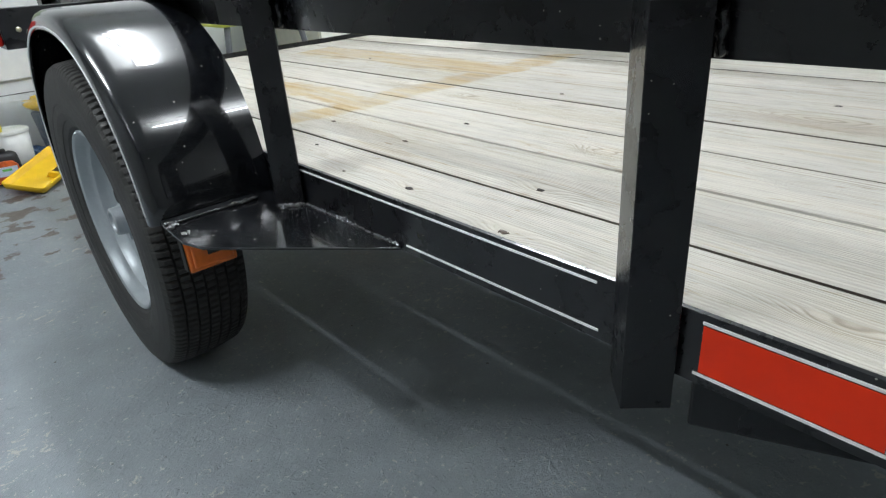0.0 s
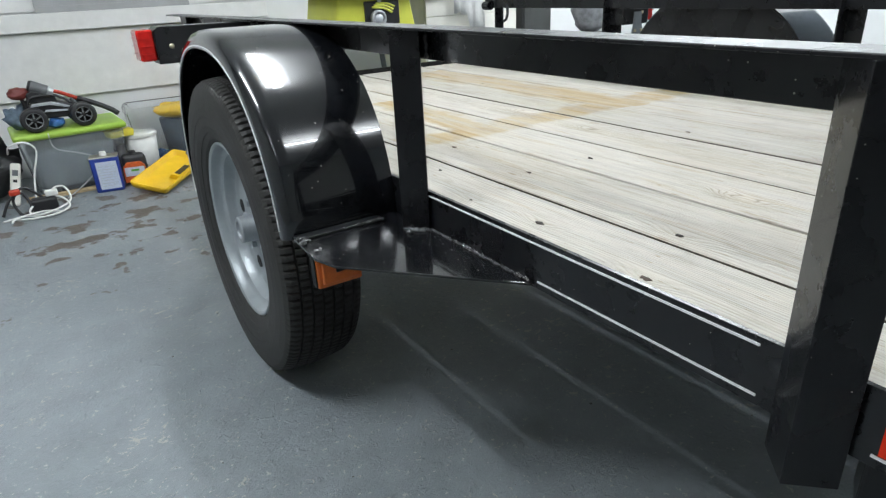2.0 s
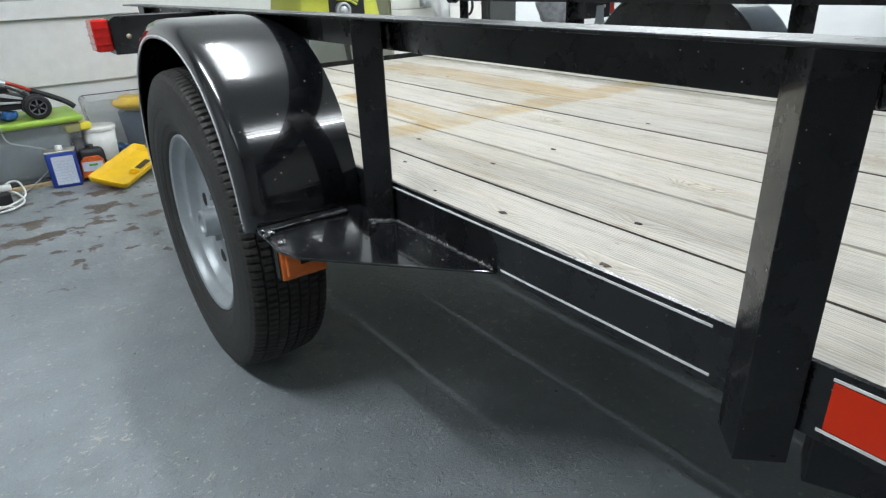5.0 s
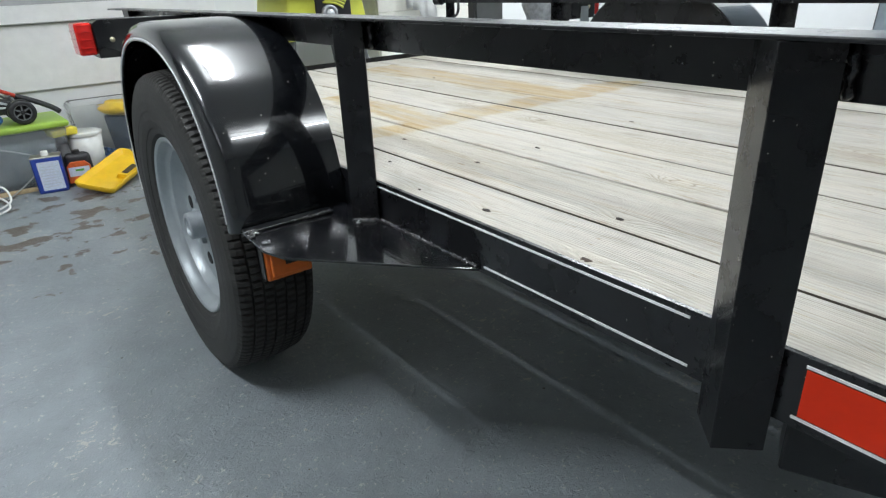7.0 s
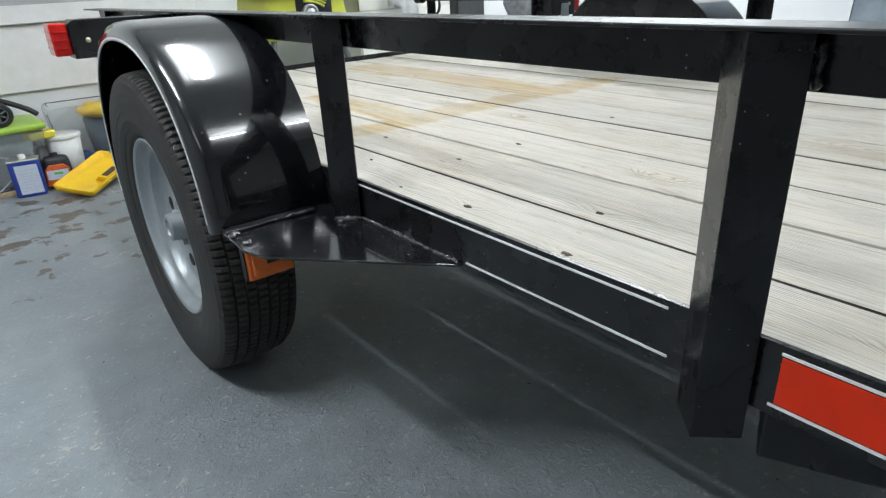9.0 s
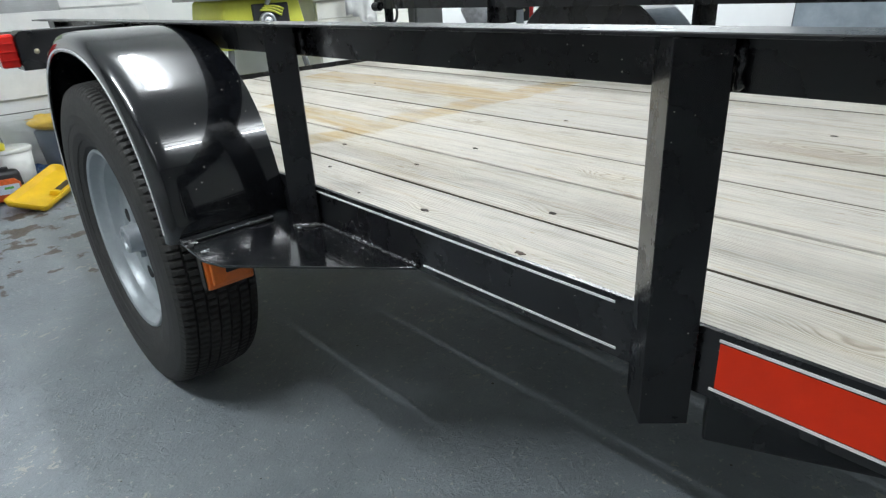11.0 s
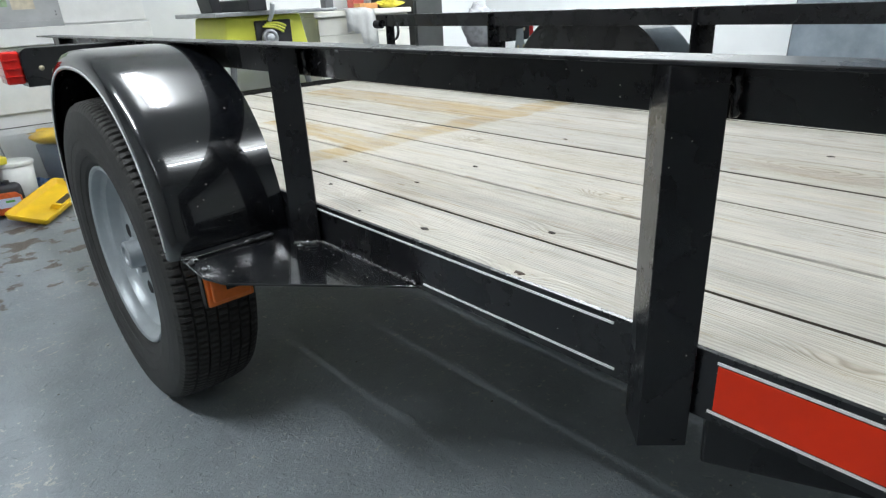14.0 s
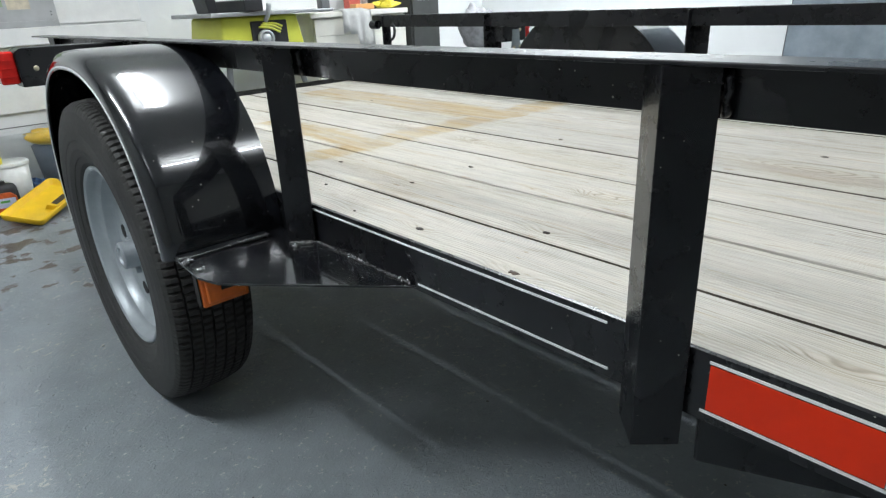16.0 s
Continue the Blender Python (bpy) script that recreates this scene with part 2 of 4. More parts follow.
def floor_material():
    m, n, l, b = mat("painted_concrete")
    v = coords(n, l)
    big = node(n, "ShaderNodeTexNoise", Scale=1.6, Detail=5.0, Roughness=0.6)
    mid = node(n, "ShaderNodeTexNoise", Scale=11.0, Detail=6.0, Roughness=0.65)
    chips = node(n, "ShaderNodeTexNoise", Scale=60.0, Detail=4.0, Roughness=0.7)
    spots = node(n, "ShaderNodeTexNoise", Scale=9.0, Detail=5.0, Roughness=0.55)
    for t in (big, mid, chips, spots):
        l.new(v, t.inputs["Vector"])
    r1 = ramp(n, [(0.3, (0.205, 0.235, 0.25)), (0.7, (0.27, 0.30, 0.315))])
    l.new(big.outputs["Fac"], r1.inputs["Fac"])
    r2 = ramp(n, [(0.35, (0.88, 0.88, 0.88)), (0.65, (1.05, 1.05, 1.05))])
    l.new(mid.outputs["Fac"], r2.inputs["Fac"])
    mul = n.new("ShaderNodeMix")
    mul.data_type, mul.blend_type = "RGBA", "MULTIPLY"
    mul.inputs["Factor"].default_value = 1
    l.new(r1.outputs["Color"], mul.inputs["A"])
    l.new(r2.outputs["Color"], mul.inputs["B"])
    # pale chips of worn paint
    rc = ramp(n, [(0.61, (0, 0, 0)), (0.67, (1, 1, 1))])
    l.new(chips.outputs["Fac"], rc.inputs["Fac"])
    mc = n.new("ShaderNodeMix")
    mc.data_type = "RGBA"
    l.new(rc.outputs["Color"], mc.inputs["Factor"])
    l.new(mul.outputs["Result"], mc.inputs["A"])
    mc.inputs["B"].default_value = (0.42, 0.42, 0.40, 1)
    # scuffs bare to the concrete in drifts, and dark grit
    drift = node(n, "ShaderNodeTexNoise", Scale=3.2, Detail=3.0, Roughness=0.6)
    bare = node(n, "ShaderNodeTexNoise", Scale=38.0, Detail=5.0, Roughness=0.72, Distortion=0.8)
    dots = node(n, "ShaderNodeTexVoronoi", Scale=26.0)
    for t in (drift, bare, dots):
        l.new(v, t.inputs["Vector"])
    both = n.new("ShaderNodeMath")
    both.operation = "MULTIPLY_ADD"
    both.inputs[1].default_value = 0.45
    l.new(drift.outputs["Fac"], both.inputs[0])
    l.new(bare.outputs["Fac"], both.inputs[2])
    rb = ramp(n, [(0.865, (0, 0, 0)), (0.90, (1, 1, 1))])
    l.new(both.outputs[0], rb.inputs["Fac"])
    mb = n.new("ShaderNodeMix")
    mb.data_type = "RGBA"
    l.new(rb.outputs["Color"], mb.inputs["Factor"])
    l.new(mc.outputs["Result"], mb.inputs["A"])
    mb.inputs["B"].default_value = (0.40, 0.385, 0.35, 1)
    pick = n.new("ShaderNodeSeparateColor")
    l.new(dots.outputs["Color"], pick.inputs[0])
    few = n.new("ShaderNodeMapRange")
    for k, x in (("From Min", 0.80), ("From Max", 1.0), ("To Min", 0.0), ("To Max", 0.085)):
        few.inputs[k].default_value = x
    l.new(pick.outputs[0], few.inputs["Value"])
    dot = n.new("ShaderNodeMath")
    dot.operation = "LESS_THAN"
    l.new(dots.outputs["Distance"], dot.inputs[0])
    l.new(few.outputs["Result"], dot.inputs[1])
    mc = n.new("ShaderNodeMix")
    mc.data_type = "RGBA"
    l.new(dot.outputs[0], mc.inputs["Factor"])
    l.new(mb.outputs["Result"], mc.inputs["A"])
    mc.inputs["B"].default_value = (0.06, 0.052, 0.045, 1)
    # dried mud in patches near the stored boxes
    sep = n.new("ShaderNodeSeparateXYZ")
    l.new(v, sep.inputs[0])
    dist = n.new("ShaderNodeVectorMath")
    dist.operation = "DISTANCE"
    dist.inputs[1].default_value = (-0.42, 2.75, 0)
    l.new(v, dist.inputs[0])
    near = n.new("ShaderNodeMapRange")
    near.inputs["From Min"].default_value, near.inputs["From Max"].default_value = 0.30, 1.35
    near.inputs["To Min"].default_value, near.inputs["To Max"].default_value = 0.045, -0.20
    l.new(dist.outputs["Value"], near.inputs["Value"])
    stretch = n.new("ShaderNodeMath")
    l.new(spots.outputs["Fac"], stretch.inputs[0])
    l.new(near.outputs["Result"], stretch.inputs[1])
    rm = ramp(n, [(0.585, (0, 0, 0)), (0.615, (1, 1, 1))])
    l.new(stretch.outputs[0], rm.inputs["Fac"])
    mm = n.new("ShaderNodeMix")
    mm.data_type = "RGBA"
    l.new(rm.outputs["Color"], mm.inputs["Factor"])
    l.new(mc.outputs["Result"], mm.inputs["A"])
    mm.inputs["B"].default_value = (0.11, 0.092, 0.072, 1)
    l.new(mm.outputs["Result"], b.inputs["Base Color"])
    rr = n.new("ShaderNodeMapRange")
    rr.inputs["To Min"].default_value, rr.inputs["To Max"].default_value = 0.32, 0.55
    l.new(mid.outputs["Fac"], rr.inputs["Value"])
    l.new(rr.outputs["Result"], b.inputs["Roughness"])
    grit = node(n, "ShaderNodeTexNoise", Scale=130.0, Detail=5.0, Roughness=0.75)
    l.new(v, grit.inputs["Vector"])
    hsum = n.new("ShaderNodeMath")
    l.new(chips.outputs["Fac"], hsum.inputs[0])
    l.new(grit.outputs["Fac"], hsum.inputs[1])
    # flakes and drips under the paint, a centimetre or two across
    flake = node(n, "ShaderNodeTexNoise", Scale=42.0, Detail=3.0, Roughness=0.5, Distortion=0.6)
    l.new(v, flake.inputs["Vector"])
    rf = ramp(n, [(0.615, (0, 0, 0)), (0.64, (1, 1, 1))])
    l.new(flake.outputs["Fac"], rf.inputs["Fac"])
    hs2 = n.new("ShaderNodeMath")
    hs2.operation = "MULTIPLY_ADD"
    hs2.inputs[1].default_value = 0.8
    l.new(rf.outputs["Color"], hs2.inputs[0])
    l.new(hsum.outputs[0], hs2.inputs[2])
    bp = node(n, "ShaderNodeBump", Strength=0.75, Distance=0.0035)
    l.new(hs2.outputs[0], bp.inputs["Height"])
    l.new(bp.outputs["Normal"], b.inputs["Normal"])
    return m


# knots of the deck: x, y, size, style (0 black, 1 brown); rings that swirl round them and round ingrown branches
KNOTS = [(0.075, 0.590, 1, 0), (0.048, 0.372, 1, 1), (0.188, 0.429, 0.8, 0), (0.881, 0.273, 0.8, 0), (0.390, 0.792, 0.7, 0), (0.236, 0.800, 0.8, 1),
         (0.244, 1.063, 0.9, 1), (0.06, 0.745, 0.4, 0), (0.71, 0.80, 0.7, 1), (0.12, 0.93, 0.6, 0), (0.84, 1.75, 0.6, 1)]
SWIRLS = [(x, y, 0.016 * s, 0.016, 0.045) for x, y, s, style in KNOTS[:8]] + [(0.380, 0.462, 0.034, 0.022, 0.06), (0.083, 0.006, 0.024, 0.020, 0.06), (0.60, 1.25, 0.03, 0.02, 0.07), (0.56, 0.62, 0.02, 0.05, 0.30), (0.745, 0.25, 0.055, 0.040, 0.15), (0.571, 0.98, 0.028, 0.02, 0.06), (0.90, 0.95, 0.03, 0.02, 0.05)]
WOOD = wood_material()
FLOOR = floor_material()
PAINT = plain("black_steel_paint", (0.0085, 0.009, 0.0105), 0.27, 0, 0.15, 12, 0.06, 0.08, 0.13)
PAINT.node_tree.nodes["Principled BSDF"].inputs["Specular IOR Level"].default_value = 0.38
GLOSS = plain("glossy_black_fender", (0.0075, 0.0085, 0.0105), 0.14, 0, 0.2, 14, 0.05, 1.0, 0.22)
RUBBER = plain("tyre_rubber", (0.029, 0.028, 0.0265), 0.66, 0, 0.4, 28, 0.35)
RIM = plain("silver_rim_paint", (0.32, 0.355, 0.37), 0.34, 0.18, 0.1, 20, 0.1)
HUBM = plain("galvanised_hub", (0.36, 0.39, 0.41), 0.45, 0.5, 0.12, 40, 0.1)
DARK = plain("dark_hole", (0.01, 0.01, 0.01), 0.7)
STRIPE = plain("white_pinstripe", (0.9, 0.9, 0.9), 0.4, 0, 0.05)
RED_TAPE = plain("red_reflective_tape", (0.74, 0.034, 0.006), 0.34, 0, 0.1, 9, 0.1)
RED_TAPE.node_tree.nodes["Principled BSDF"].inputs["Specular IOR Level"].default_value = 0.25
WHITE_TAPE = plain("white_reflective_tape", (0.55, 0.58, 0.62), 0.35, 0, 0.15, 120, 0.3)
AMBER = plain("amber_lens", (0.75, 0.16, 0.012), 0.3, 0, 0.12, 60, 0.2, 0.4)
RED_LENS = plain("red_lens", (0.62, 0.015, 0.01), 0.22, 0, 0.15, 60, 0.2, 0.5)
BRASS = plain("brass_screw", (0.62, 0.56, 0.40), 0.4, 0.7)
JOINT_SHADE = plain("shaded_joint_side", (0.075, 0.062, 0.048), 0.85, 0, 0.4, 60, 0.3)
WALL = plain("white_wall_paint", (0.81, 0.82, 0.81), 0.6, 0, 0.03, 5, 0.12)
WALLB = plain("white_board_paint", (0.83, 0.83, 0.81), 0.5, 0, 0.05, 16, 0.2)
KNOT = plain("pine_knot", (0.055, 0.034, 0.019), 0.7, 0, 0.5, 160, 0.3)
KNOT_HOLE = plain("dark_knot", (0.02, 0.0135, 0.009), 0.8, 0, 0.5, 160, 0.3)
WELD = plain("painted_weld", (0.11, 0.11, 0.112), 0.14, 0.4, 0.9, 120, 1.0, 0.9, 0.4)
PLATE = plain("spattered_black_plate", (0.009, 0.0095, 0.011), 0.13, 0, 0.25, 30, 0.06, 0.4, 0.26)
DROP = plain("bare_weld_drop", (0.42, 0.42, 0.42), 0.14, 0.8, 0.6, 200, 0.6, 0.6)
WELD_DARK = plain("black_painted_weld", (0.012, 0.012, 0.014), 0.22, 0.2, 0.5, 90, 0.6, 0.5)
WALL_DIM = plain("dim_closing_wall", (0.27, 0.27, 0.262), 0.7, 0, 0.06, 4, 0.12)


# ---- mesh helpers ----
def link(name, bm, material, parent=None, label="", smooth=False):
    me = bpy.data.meshes.new(name)
    bm.normal_update()
    bm.to_mesh(me)
    bm.free()
    for mt in material if isinstance(material, (list, tuple)) else (material,):
        me.materials.append(mt)
    if smooth:
        for p in me.polygons:
            p.use_smooth = True
    ob = new(name, me)
    if parent is not None:
        ob.parent = parent
    if label:
        ob["label"] = label
    return ob


def part(name, bm, material, parent, label="", smooth=False):
    return link(name, bm, material, parent, label, smooth)


def thing(name, label, category, group="", kind="", at=None):
    ob = new(name)
    ob.empty_display_size = 0.05
    if at is not None:
        ob.matrix_basis = at
    return tagged(ob, label, category, group, kind)


def add_box(bm, x0, x1, y0, y1, z0, z1, bev=0.0, m=None):
    vs = [bm.verts.new((x, y, z)) for z in (z0, z1) for x, y in ((x0, y0), (x1, y0), (x1, y1), (x0, y1))]
    fs = [bm.faces.new([vs[i] for i in f]) for f in ((3, 2, 1, 0), (4, 5, 6, 7), (0, 1, 5, 4), (1, 2, 6, 5), (2, 3, 7, 6), (3, 0, 4, 7))]
    if bev:
        es = list({e for f in fs for e in f.edges})
        r = bmesh.ops.bevel(bm, geom=es, offset=bev, segments=2, profile=0.5, affect="EDGES")
        vs = list({v for f in r["faces"] for v in f.verts} | {v for v in vs if v.is_valid})
    if m is not None:
        bmesh.ops.transform(bm, matrix=m, verts=vs)
    return bm


def box(x0, x1, y0, y1, z0, z1, bev=0.0, m=None):
    return add_box(bmesh.new(), x0, x1, y0, y1, z0, z1, bev, m)


def add_prism(bm, pts, axis, a, c, bev=0.0):
    """A closed outline of 2D points, drawn out along an axis from a to c."""
    def put(p, w):
        return {"x": (w, p[0], p[1]), "y": (p[0], w, p[1]), "z": (p[0], p[1], w)}[axis]
    lo = [bm.verts.new(put(p, a)) for p in pts]
    hi = [bm.verts.new(put(p, c)) for p in pts]
    k = len(pts)
    fs = [bm.faces.new(lo), bm.faces.new(hi[::-1])]
    for i in range(k):
        fs.append(bm.faces.new((lo[i], hi[i], hi[(i + 1) % k], lo[(i + 1) % k])))
    if bev:
        es = list({e for f in fs for e in f.edges})
        bmesh.ops.bevel(bm, geom=es, offset=bev, segments=2, profile=0.5, affect="EDGES")
    bmesh.ops.recalc_face_normals(bm, faces=bm.faces)
    return bm


def prism(pts, axis, a, c, bev=0.0):
    return add_prism(bmesh.new(), pts, axis, a, c, bev)


def lathe(profile, axis_at, steps=64, a0=0.0, a1=2 * math.pi, closed=False, bm=None):
    """profile: (x, radius) points, turned round an axis along x through (y, z) = axis_at."""
    bm = bm or bmesh.new()
    full = abs(a1 - a0 - 2 * math.pi) < 1e-6
    rings = []
    for s in range(steps if full else steps + 1):
        a = a0 + (a1 - a0) * s / steps
        rings.append([bm.verts.new((x, axis_at[0] + r * math.cos(a), axis_at[1] + r * math.sin(a))) for x, r in profile])
    k = len(profile)
    for s in range(steps):
        p, q = rings[s], rings[(s + 1) % len(rings)]
        for i in range(k if closed else k - 1):
            j = (i + 1) % k
            bm.faces.new((p[i], p[j], q[j], q[i]))
    if closed and not full:
        bm.faces.new(rings[0])
        bm.faces.new(rings[-1][::-1])
    bmesh.ops.recalc_face_normals(bm, faces=bm.faces)
    return bm


def add_cyl(bm, p0, p1, r0, r1=None, seg=16):
    p0, p1 = Vector(p0), Vector(p1)
    d = p1 - p0
    m = Matrix.Translation((p0 + p1) / 2) @ d.to_track_quat("Z", "Y").to_matrix().to_4x4()
    bmesh.ops.create_cone(bm, cap_ends=True, segments=seg, radius1=r0, radius2=r0 if r1 is None else r1, depth=d.length, matrix=m)
    return bm


def cyl(p0, p1, r0, r1=None, seg=16):
    return add_cyl(bmesh.new(), p0, p1, r0, r1, seg)


def add_tube(bm, pts, r, seg=8):
    """A round cord along smoothed points."""
    pts = [Vector(p) for p in pts]
    fine = []
    for i in range(len(pts) - 1):
        a, b2, c, d = pts[max(i - 1, 0)], pts[i], pts[i + 1], pts[min(i + 2, len(pts) - 1)]
        for s in range(6):
            t = s / 6
            fine.append(0.5 * ((2 * b2) + (c - a) * t + (2 * a - 5 * b2 + 4 * c - d) * t * t + (3 * b2 - a - 3 * c + d) * t ** 3))
    fine.append(pts[-1])
    rings = []
    for i, p in enumerate(fine):
        d = (fine[min(i + 1, len(fine) - 1)] - fine[max(i - 1, 0)])
        q = d.to_track_quat("Z", "Y") if d.length > 1e-9 else Vector((0, 0, 1)).to_track_quat("Z", "Y")
        rings.append([bm.verts.new(p + q @ Vector((r * math.cos(k * 2 * math.pi / seg), r * math.sin(k * 2 * math.pi / seg), 0))) for k in range(seg)])
    for p, q in zip(rings, rings[1:]):
        for k in range(seg):
            bm.faces.new((p[k], p[(k + 1) % seg], q[(k + 1) % seg], q[k]))
    bm.faces.new(rings[0][::-1])
    bm.faces.new(rings[-1])
    return bm


def tube(pts, r, seg=8):
    return add_tube(bmesh.new(), pts, r, seg)


# ---- the room ----
X0, X1, Y0, Y1 = -2.4, 3.5, -3.0, 3.75
tagged(link("floor", box(X0 - 0.1, X1 + 0.1, Y0 - 0.1, Y1 + 0.1, -0.1, 0.0), FLOOR), "grey-blue painted concrete floor, worn, with dried mud spots", "floor", kind="structure")
tagged(link("ceiling", box(X0 - 0.1, X1 + 0.1, Y0 - 0.1, Y1 + 0.1, CEIL, CEIL + 0.1), WALL), "white painted workshop ceiling", "ceiling", kind="structure")
wall_n = tagged(link("wall_north", box(X0 - 0.1, X1 + 0.1, Y1, Y1 + 0.12, 0, CEIL), WALL), "white painted wall with lapped boards and a concrete footing", "wall", kind="structure")
tagged(link("wall_east", box(X1, X1 + 0.12, Y0 - 0.1, Y1, 0, CEIL), WALL), "plain white painted workshop wall", "wall", kind="structure")
# unseen walls, kept grey to dim reflections on the black paint
tagged(link("unseen_wall_south", box(X0 - 0.1, X1 + 0.1, Y0 - 0.12, Y0, 0, CEIL), WALL_DIM), "unseen wall closing the room, made grey to dim reflections", "wall", kind="structure")
tagged(link("unseen_wall_west", box(X0 - 0.12, X0, Y0 - 0.1, Y1, 0, CEIL), WALL_DIM), "unseen wall closing the room, made grey to dim reflections", "wall", kind="structure")
# lapped cladding above the footing and the thick ledger board on it
for xa, xb in ((X0, 0.74),):
    part("cladding_board", box(xa, xb, Y1 - 0.018, Y1 - 0.001, 0.385, 0.70, 0.002), WALLB, wall_n)
    part("cladding_board", box(xa, xb, Y1 - 0.016, Y1 - 0.001, 0.80, 1.12, 0.002), WALLB, wall_n)
part("ledger_board", box(X0, 0.75, Y1 - 0.045, Y1 - 0.001, 0.705, 0.79, 0.004), WALLB, wall_n, "thick white ledger board with chipped paint")


def light_fixture(x, y, along):
    fx = thing("unseen_strip_light", "unseen white sheet-metal strip light with one tube", "light", "strip lights", at=pose(x, y, CEIL, 0, 0, 0 if along == "y" else 90))
    part("batten", box(-0.03, 0.03, -0.63, 0.63, -0.045, 0.0, 0.003), WALLB, fx)
    for yy in (-0.615, 0.615):
        part("end_cap", box(-0.02, 0.02, yy - 0.01, yy + 0.01, -0.21, -0.0455, 0.003), WALLB, fx)


# fixtures over c, d and e are added with their fill lamps
for tag, fx, fy, al, watts, wide in LAMPS:
    light_fixture(fx, fy, al)

# ---- the trailer ----
WIDTH, DECK, RAIL_TOP = 1.35, 0.494, 0.767
# unseen front end drawn out to -1.05 to block lamp b below the deck
FRONT, REAR = -1.05, 2.37
AXLE_Y, AXLE_Z, TYRE_R = 1.294, 0.338, 0.338
FEND = (1.265, 0.40)
trailer = thing("utility_trailer", "black steel utility trailer with weathered pine plank deck", "trailer")


def bead(pts, r, seed):
    """A weld seam: a rippled strip along dense points, uneven in place and thickness."""
    rn = random.Random(seed)
    bm = bmesh.new()
    rings = []
    for i, p in enumerate(pts):
        p = Vector(p) + Vector((rn.uniform(-1, 1), rn.uniform(-1, 1), rn.uniform(-0.6, 0.6))) * r * 0.35
        d = (Vector(pts[min(i + 1, len(pts) - 1)]) - Vector(pts[max(i - 1, 0)])).to_track_quat("Z", "Y")
        k = r * rn.uniform(0.65, 1.25) * (0.6 if i in (0, len(pts) - 1) else 1)
        rings.append([bm.verts.new(p + d @ Vector((k * math.cos(q * math.pi / 4), k * math.sin(q * math.pi / 4), 0))) for q in range(8)])
    for p, q in zip(rings, rings[1:]):
        for k in range(8):
            bm.faces.new((p[k], p[(k + 1) % 8], q[(k + 1) % 8], q[k]))
    bm.faces.new(rings[0][::-1])
    bm.faces.new(rings[-1])
    return bm


def side(sx, x0):
    """One long side: rails, posts, fender, wheel. sx: 1 for the near side, -1 for the mirrored one."""
    def X(x):
        return x0 + sx * x

    def flip(bm):
        for v in bm.verts:
            v.co.x = X(v.co.x)
            if sx < 0:
                v.co.y -= 0.033
        if sx < 0:
            bmesh.ops.reverse_faces(bm, faces=bm.faces)
        return bm

    low = 0.006 if sx < 0 else 0.0
    # lower rail: angle iron, its upright leg outwards
    part("bottom_rail", flip(prism([(0.0, 0.440), (0.075, 0.440), (0.075, 0.446), (0.006, 0.446), (0.006, 0.514), (0.0, 0.514)], "y", FRONT, REAR, 0.0004)), PAINT, trailer)
    part("top_rail", flip(prism([(a, c2 - low) for a, c2 in ((0.012, 0.724), (0.017, 0.724), (0.017, 0.7745), (-0.036, 0.7745), (-0.036, 0.7705), (0.012, 0.7705))], "y", FRONT, 2.48 if sx > 0 else 2.41, 0.0012)), PAINT, trailer)
    # posts: angle iron with the corner turned outwards
    for y, z0 in ((-0.98, 0.405), (-0.525, 0.405), (0.141, 0.405), (0.807, 0.452), (2.30, 0.405)) + (() if sx > 0 else ((1.63, 0.405),)):
        c, t = 0.0365, 0.006
        e = 0.0335
        L = [(-0.040, y), (-0.040 + c, y + c), (-0.040 + c + 0.004, y + c - 0.004), (-0.0315, y), (-0.040 + e + 0.004, y - e + 0.004), (-0.040 + e, y - e)]
        if sx < 0 or y > 2:
            L = [(0.001, y - 0.025), (-0.004, y - 0.025), (-0.004, y + 0.025), (0.045, y + 0.025), (0.045, y + 0.020), (0.001, y + 0.020)]
            L = [(a - 0.010, b2 + (0.015 if sx < 0 and y < 2 else 0)) for a, b2 in L]
        if sx < 0 and y > 2:
            L = [(0.001, y), (-0.004, y), (-0.004, y + 0.032), (0.022, y + 0.032), (0.022, y + 0.027), (0.001, y + 0.027)]
        part("post", flip(prism(L, "z", z0, 0.7702 - low, 0.001)), PAINT, trailer)
        # weld beads beside the top rail
        if sx > 0 and y < 2:
            for yy in (y - e + 0.001, y + c - 0.002):
                part("weld", flip(bead([(0.0065, yy, 0.727 + 0.004 * k) for k in range(11)], 0.0046, 3)), WELD_DARK, trailer, "", True)
            if z0 > 0.44:
                part("weld", flip(bead([(-0.040 + 0.036 * k / 9, y - 0.036 * k / 9 - 0.003, 0.4495) for k in range(10)], 0.0042, 8)), WELD, trailer, "", True)
    # fender: rolled sheet with a turned-down outer lip
    def bow(bm):
        # the front shoulder is a little squarer than a circle
        for v in bm.verts:
            u, w = (v.co.y - FEND[0]), (v.co.z - FEND[1])
            d = math.hypot(u, w)
            if u < 0:
                n = 2.35
            elif w > 0:
                n = 2.2
            else:
                n = 2.0
            if w > 0:
                k = (abs(u / d) ** n + abs(w / d) ** n) ** (-1 / n)
                v.co.y, v.co.z = FEND[0] + u * k * (0.86 if sx < 0 and u > 0 else 1), FEND[1] + w * k
        return bm

    prof = [(-0.002, 0.370), (-0.180, 0.370), (-0.197, 0.3685), (-0.207, 0.364), (-0.2135, 0.356), (-0.216, 0.347), (-0.216, 0.336),
            (-0.212, 0.336), (-0.212, 0.346), (-0.2095, 0.353), (-0.2045, 0.3595), (-0.196, 0.3642), (-0.180, 0.3658), (-0.002, 0.3658)]
